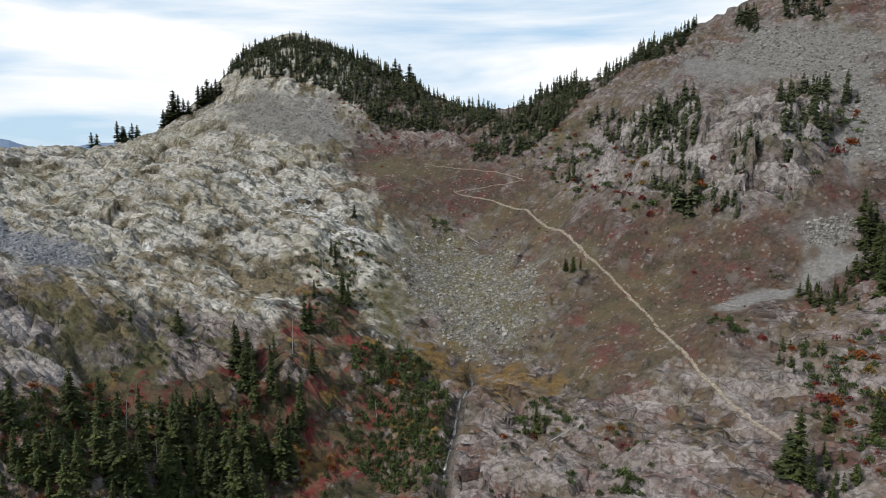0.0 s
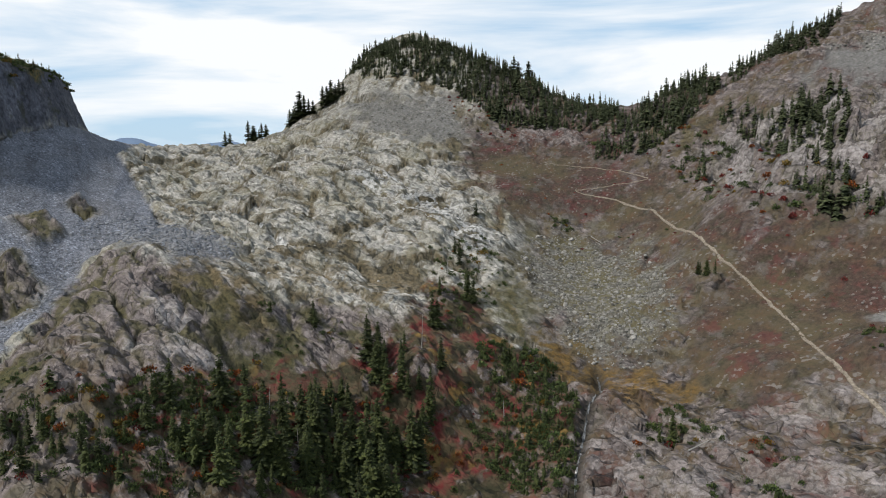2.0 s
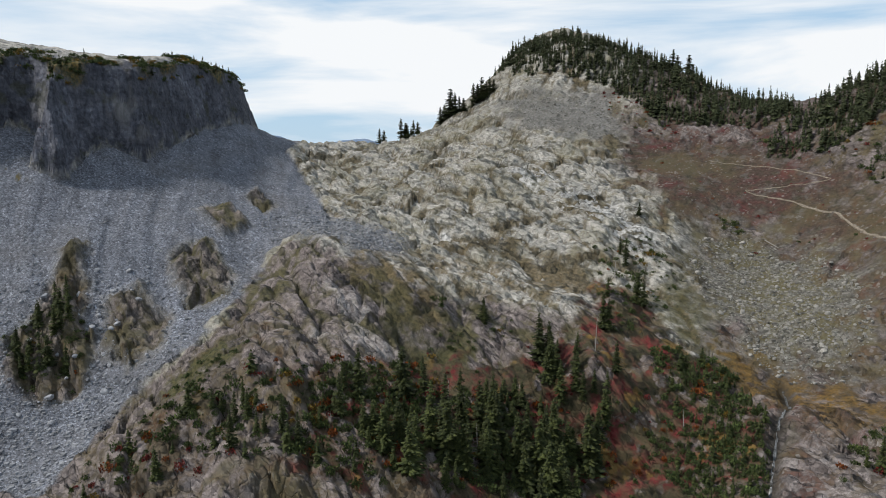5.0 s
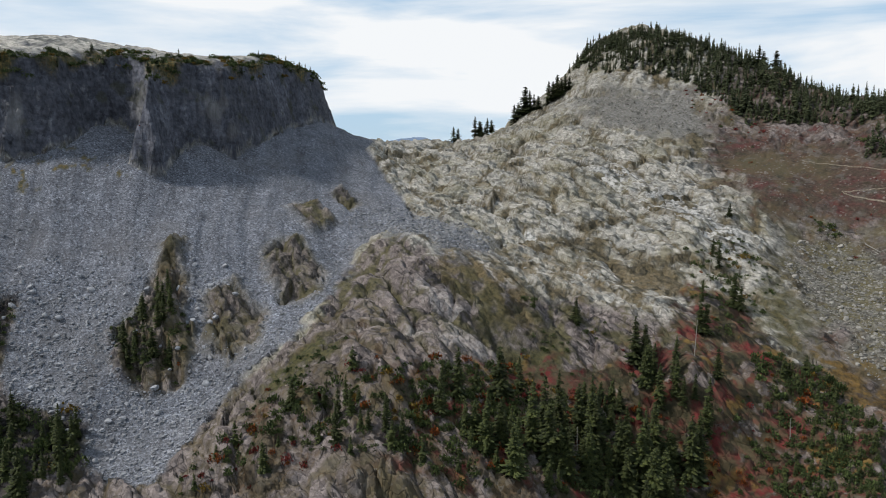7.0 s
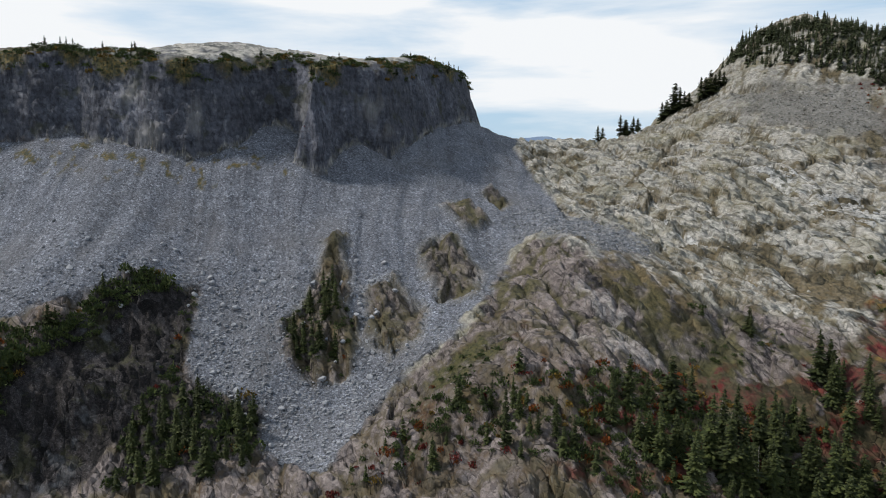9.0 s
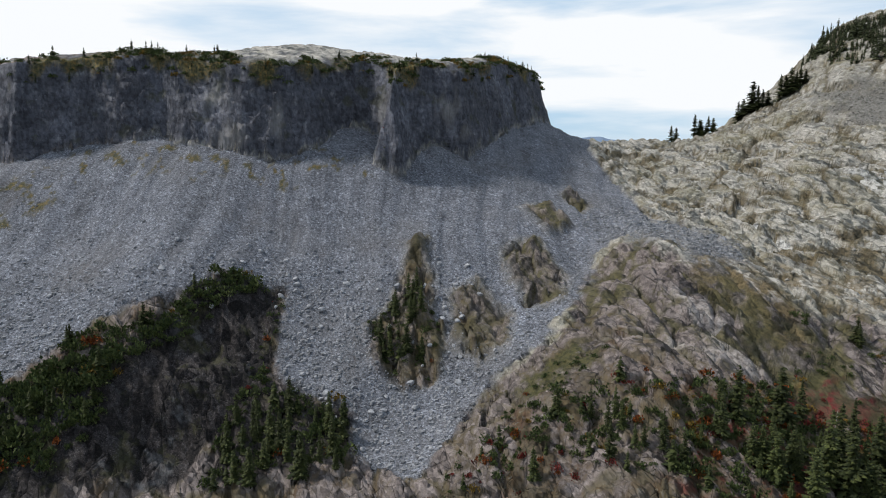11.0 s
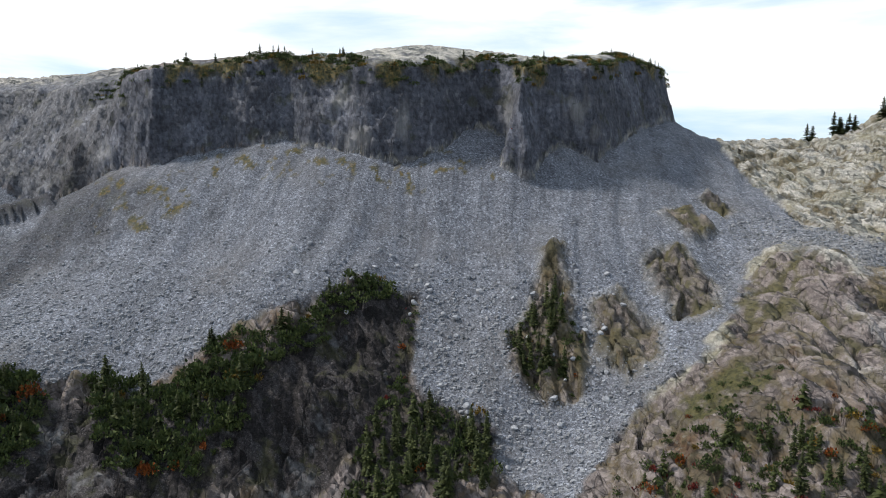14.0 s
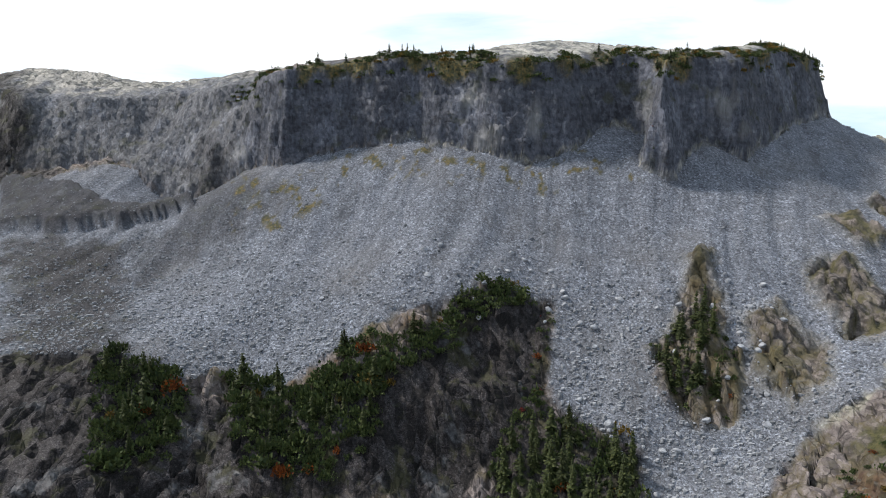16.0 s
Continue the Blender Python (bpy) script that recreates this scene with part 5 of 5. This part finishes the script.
def far_hills():
    co, faces, m = [], [], 240
    for r, low in ((4700, 0), (4500, 1), (4300, 0.5), (4000, 0)):
        for i in range(m):
            a = radians(5 + 50 * i / (m - 1))
            t = np.array([i * 1.0])
            az = 5 + 50 * i / (m - 1)
            crest = 100 + 4500 * (0.0125 + 0.012 * math.exp(-(((az - 32) / 1.6) ** 2)) + 0.006 * math.exp(-(((az - 25) / 1.8) ** 2)) + 0.005 * float(rough(t, t * 0, 14, 4, 5)[0]))
            co.append((HUB[0] - math.sin(a) * r, HUB[1] + math.cos(a) * r, -80 + (crest + 80) * low))
    for r in range(3):
        faces += [(r * m + i, r * m + i + 1, (r + 1) * m + i + 1, (r + 1) * m + i) for i in range(m - 1)]
    # the blue of distance haze is painted into the hills' base colour
    p = Paint("far_hazed_hills")
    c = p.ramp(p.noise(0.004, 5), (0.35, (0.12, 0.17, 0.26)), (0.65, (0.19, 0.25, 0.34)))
    me = bpy.data.meshes.new("far_hills")
    me.from_pydata(co, [], faces)
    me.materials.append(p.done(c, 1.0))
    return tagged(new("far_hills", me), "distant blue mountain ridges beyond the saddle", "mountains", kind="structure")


far_hills()


# ---- loose stones ----
def rock_shape(rng):
    """A broken stone about a metre across: a cut and skewed box."""
    co = []
    for z in (-0.5, 0.4):
        for i in range(5):
            a = 6.283 * i / 5 + rng.uniform(-0.35, 0.35)
            r = rng.uniform(0.35, 0.6) * (1 if z < 0 else rng.uniform(0.55, 0.9))
            co.append((r * math.cos(a) * 1.15, r * math.sin(a), z * rng.uniform(0.6, 1.0)))
    faces = [(i, (i + 1) % 5, 5 + (i + 1) % 5, 5 + i) for i in range(5)] + [(5, 6, 7, 8, 9)]
    return co, faces


def stone_material(name, dark, light):
    p = Paint(name)
    c = p.mix(p.mix(dark, light, p.island()), p.ramp(p.noise(2.5, 4), (0.3, 0.6), (0.7, 1.2)), 0.8, "MULTIPLY")
    return p.done(c, 0.92, p.noise(3, 4), 0.15)


ROCKS = [rock_shape(rng) for _ in range(8)]
GREY_STONE = stone_material("grey_stone", (0.12, 0.124, 0.134), (0.31, 0.316, 0.335))
HEATH_STONE = stone_material("heath_stone", (0.09, 0.08, 0.075), (0.2, 0.185, 0.175))
TAN_STONE = stone_material("tan_stone", (0.09, 0.085, 0.073), (0.31, 0.295, 0.265))


def stones(name, poly, kind, many, low, high, material, label, seed):
    """Loose stones strewn over one kind of ground, joined into one object."""
    g = np.random.default_rng(seed)
    p = np.array(poly, float)
    lo, hi = p.min(0), p.max(0)
    x, y = g.uniform(lo[0], hi[0], many * 6), g.uniform(lo[1], hi[1], many * 6)
    k = inside(x, y, poly) > 0
    x, y = x[k][: many * 3], y[k][: many * 3]
    z, kk = land(x, y)
    k = (kk[kind] > g.random(len(x))) & (kk["up"] <= 0)
    if kind == "scree":          # coarser towards its foot
        k &= g.random(len(x)) < 0.12 + 0.88 * step(88, 45, z + 22 * grain(x, y, 18, 33))
    x, y, z = x[k][:many], y[k][:many], z[k][:many]
    s = low * (high / low) ** (g.random(len(x)) ** 3.0)
    s = s * (0.75 + 0.5 * step(95, 45, z)) if kind == "scree" else s
    pieces = [(ROCKS[int(n)], a, b, c + 0.05 * d, t, d, d * 0.55) for n, a, b, c, d, t in zip(g.integers(0, 8, len(x)), x, y, z, s, g.uniform(0, 6.28, len(x)))]
    return joined(name, pieces, material, label, "stones")


stones("scree_stones", REGIONS["scree"], "scree", 42000, 0.26, 1.2, GREY_STONE, "loose grey broken stones of the scree slope", 1)
stones("rubble_stones", REGIONS["rubble"], "rubble", 2600, 0.35, 1.7, GREY_STONE, "pale grey blocks spilled over the rock shelf", 8)
stones("east_stones", [(96, 309), (122, 292), (140, 262), (135, 236), (117, 212), (135, 207), (162, 246), (172, 290), (135, 318)], "gravel", 5200, 0.35, 1.7, TAN_STONE, "pale broken stones spilling down the gravel slope", 9)
stones("east_block_field", REGIONS["east_talus"], "gravel", 500, 0.4, 1.5, TAN_STONE, "pale blocks heaped below the crag", 10)
stones("peak_stones", REGIONS["gravel"], "gravel", 3000, 0.3, 1.3, TAN_STONE, "pale grey stones on the slope below the peak", 12)
stones("bowl_stones", REGIONS["talus"], "talus", 7000, 0.3, 1.4, TAN_STONE, "pale tan boulders and stones filling the bowl", 2)
stones("heath_stones", REGIONS["heath"], "heath", 700, 0.3, 1.0, HEATH_STONE, "scattered pale stones in the red heath", 3)


def boulder_mesh(rng):
    """A split boulder about a metre across, with flat faces and blunt edges."""
    bm = bmesh.new()
    bmesh.ops.create_icosphere(bm, subdivisions=2, radius=0.6)
    cuts = [(Vector((rng.uniform(-1, 1), rng.uniform(-1, 1), rng.uniform(-0.5, 1))).normalized(), rng.uniform(0.3, 0.5)) for _ in range(9)]
    for v in bm.verts:
        for n, d in cuts:
            if v.co.dot(n) > d:
                v.co -= n * (v.co.dot(n) - d) * 0.92
    me = bpy.data.meshes.new("boulder")
    bm.to_mesh(me)
    bm.free()
    return me


def boulders(poly, many, low, high, material, label, group, seed):
    g = random.Random(seed)
    shapes = [boulder_mesh(g) for _ in range(5)]
    for me in shapes:
        me.materials.append(material)
    xs, ys = scatter(poly, 4.0, g, 0.0)
    pick = list(range(len(xs)))
    g.shuffle(pick)
    for i in pick[:many]:
        x, y = float(xs[i]), float(ys[i])
        s = low + (high - low) * g.random() ** 2
        ob = tagged(new("boulder", g.choice(shapes)), label, "boulder", group)
        ob.matrix_world = pose(x, y, height_at(x, y) + 0.08 * s, g.uniform(-20, 20), g.uniform(-20, 20), g.uniform(0, 360)) @ Matrix.Diagonal((s, s * g.uniform(0.7, 1), s * g.uniform(0.6, 0.85), 1))


boulders([(-200, 100), (-180, 100), (-150, 95), (-145, 125), (-160, 160), (-230, 110), (-240, 70)], 70, 1.0, 2.2, GREY_STONE, "large grey block lying on the scree", "boulders on the scree", 4)
boulders(REGIONS["talus"], 60, 1.0, 2.2, TAN_STONE, "large pale boulder lying in the bowl", "boulders in the bowl", 5)
boulders([(-120, 190), (-60, 195), (-50, 240), (-120, 260), (-150, 240)], 50, 0.9, 2.0, TAN_STONE, "pale boulder resting on bare rock", "boulders on the rock slope", 6)

# ---- dead wood ----
for n, (x, y, tall) in enumerate(((-38, 217, 7), (-39, 176, 9), (-69, 146, 7), (-17, 170, 5), (-60, 140, 6))):
    co, faces = stem(0.16, 0.04, -0.5, tall, 6)
    for k in range(7):
        z, a = tall * (0.35 + 0.08 * k), k * 2.4 + n
        tip = Vector((math.cos(a), math.sin(a), -0.2)) * (0.9 - 0.08 * k)
        b = len(co)
        co += [Vector((0, 0, z + 0.05)), Vector((0, 0, z - 0.05)), tip + Vector((0, 0, z))]
        faces.append((b, b + 1, b + 2))
    snag = tagged(new("dead_tree", polygons("dead_tree", co, faces, SILVER)), "bare silver dead tree standing among conifers", "dead tree", "dead trees")
    snag.matrix_world = pose(x, y, height_at(x, y), 3 * (n % 3 - 1), 2, 40 * n)
for x, y, long, turn in ((10, 274.5, 7, -55), (24, 152, 6, 30), (77, 180, 5, 120)):
    log = tagged(new("fallen_log", polygons("fallen_log", *stem(0.2, 0.1, 0, long, 7), SILVER)), "bleached fallen log lying on the slope", "log", "fallen logs")
    a, b = height_at(x, y), height_at(x + long * math.cos(radians(turn)), y + long * math.sin(radians(turn)))
    log.matrix_world = look((x, y, a + 0.25), (x + long * math.cos(radians(turn)), y + long * math.sin(radians(turn)), b + 0.25)) @ pose(0, 0, 0, 180)
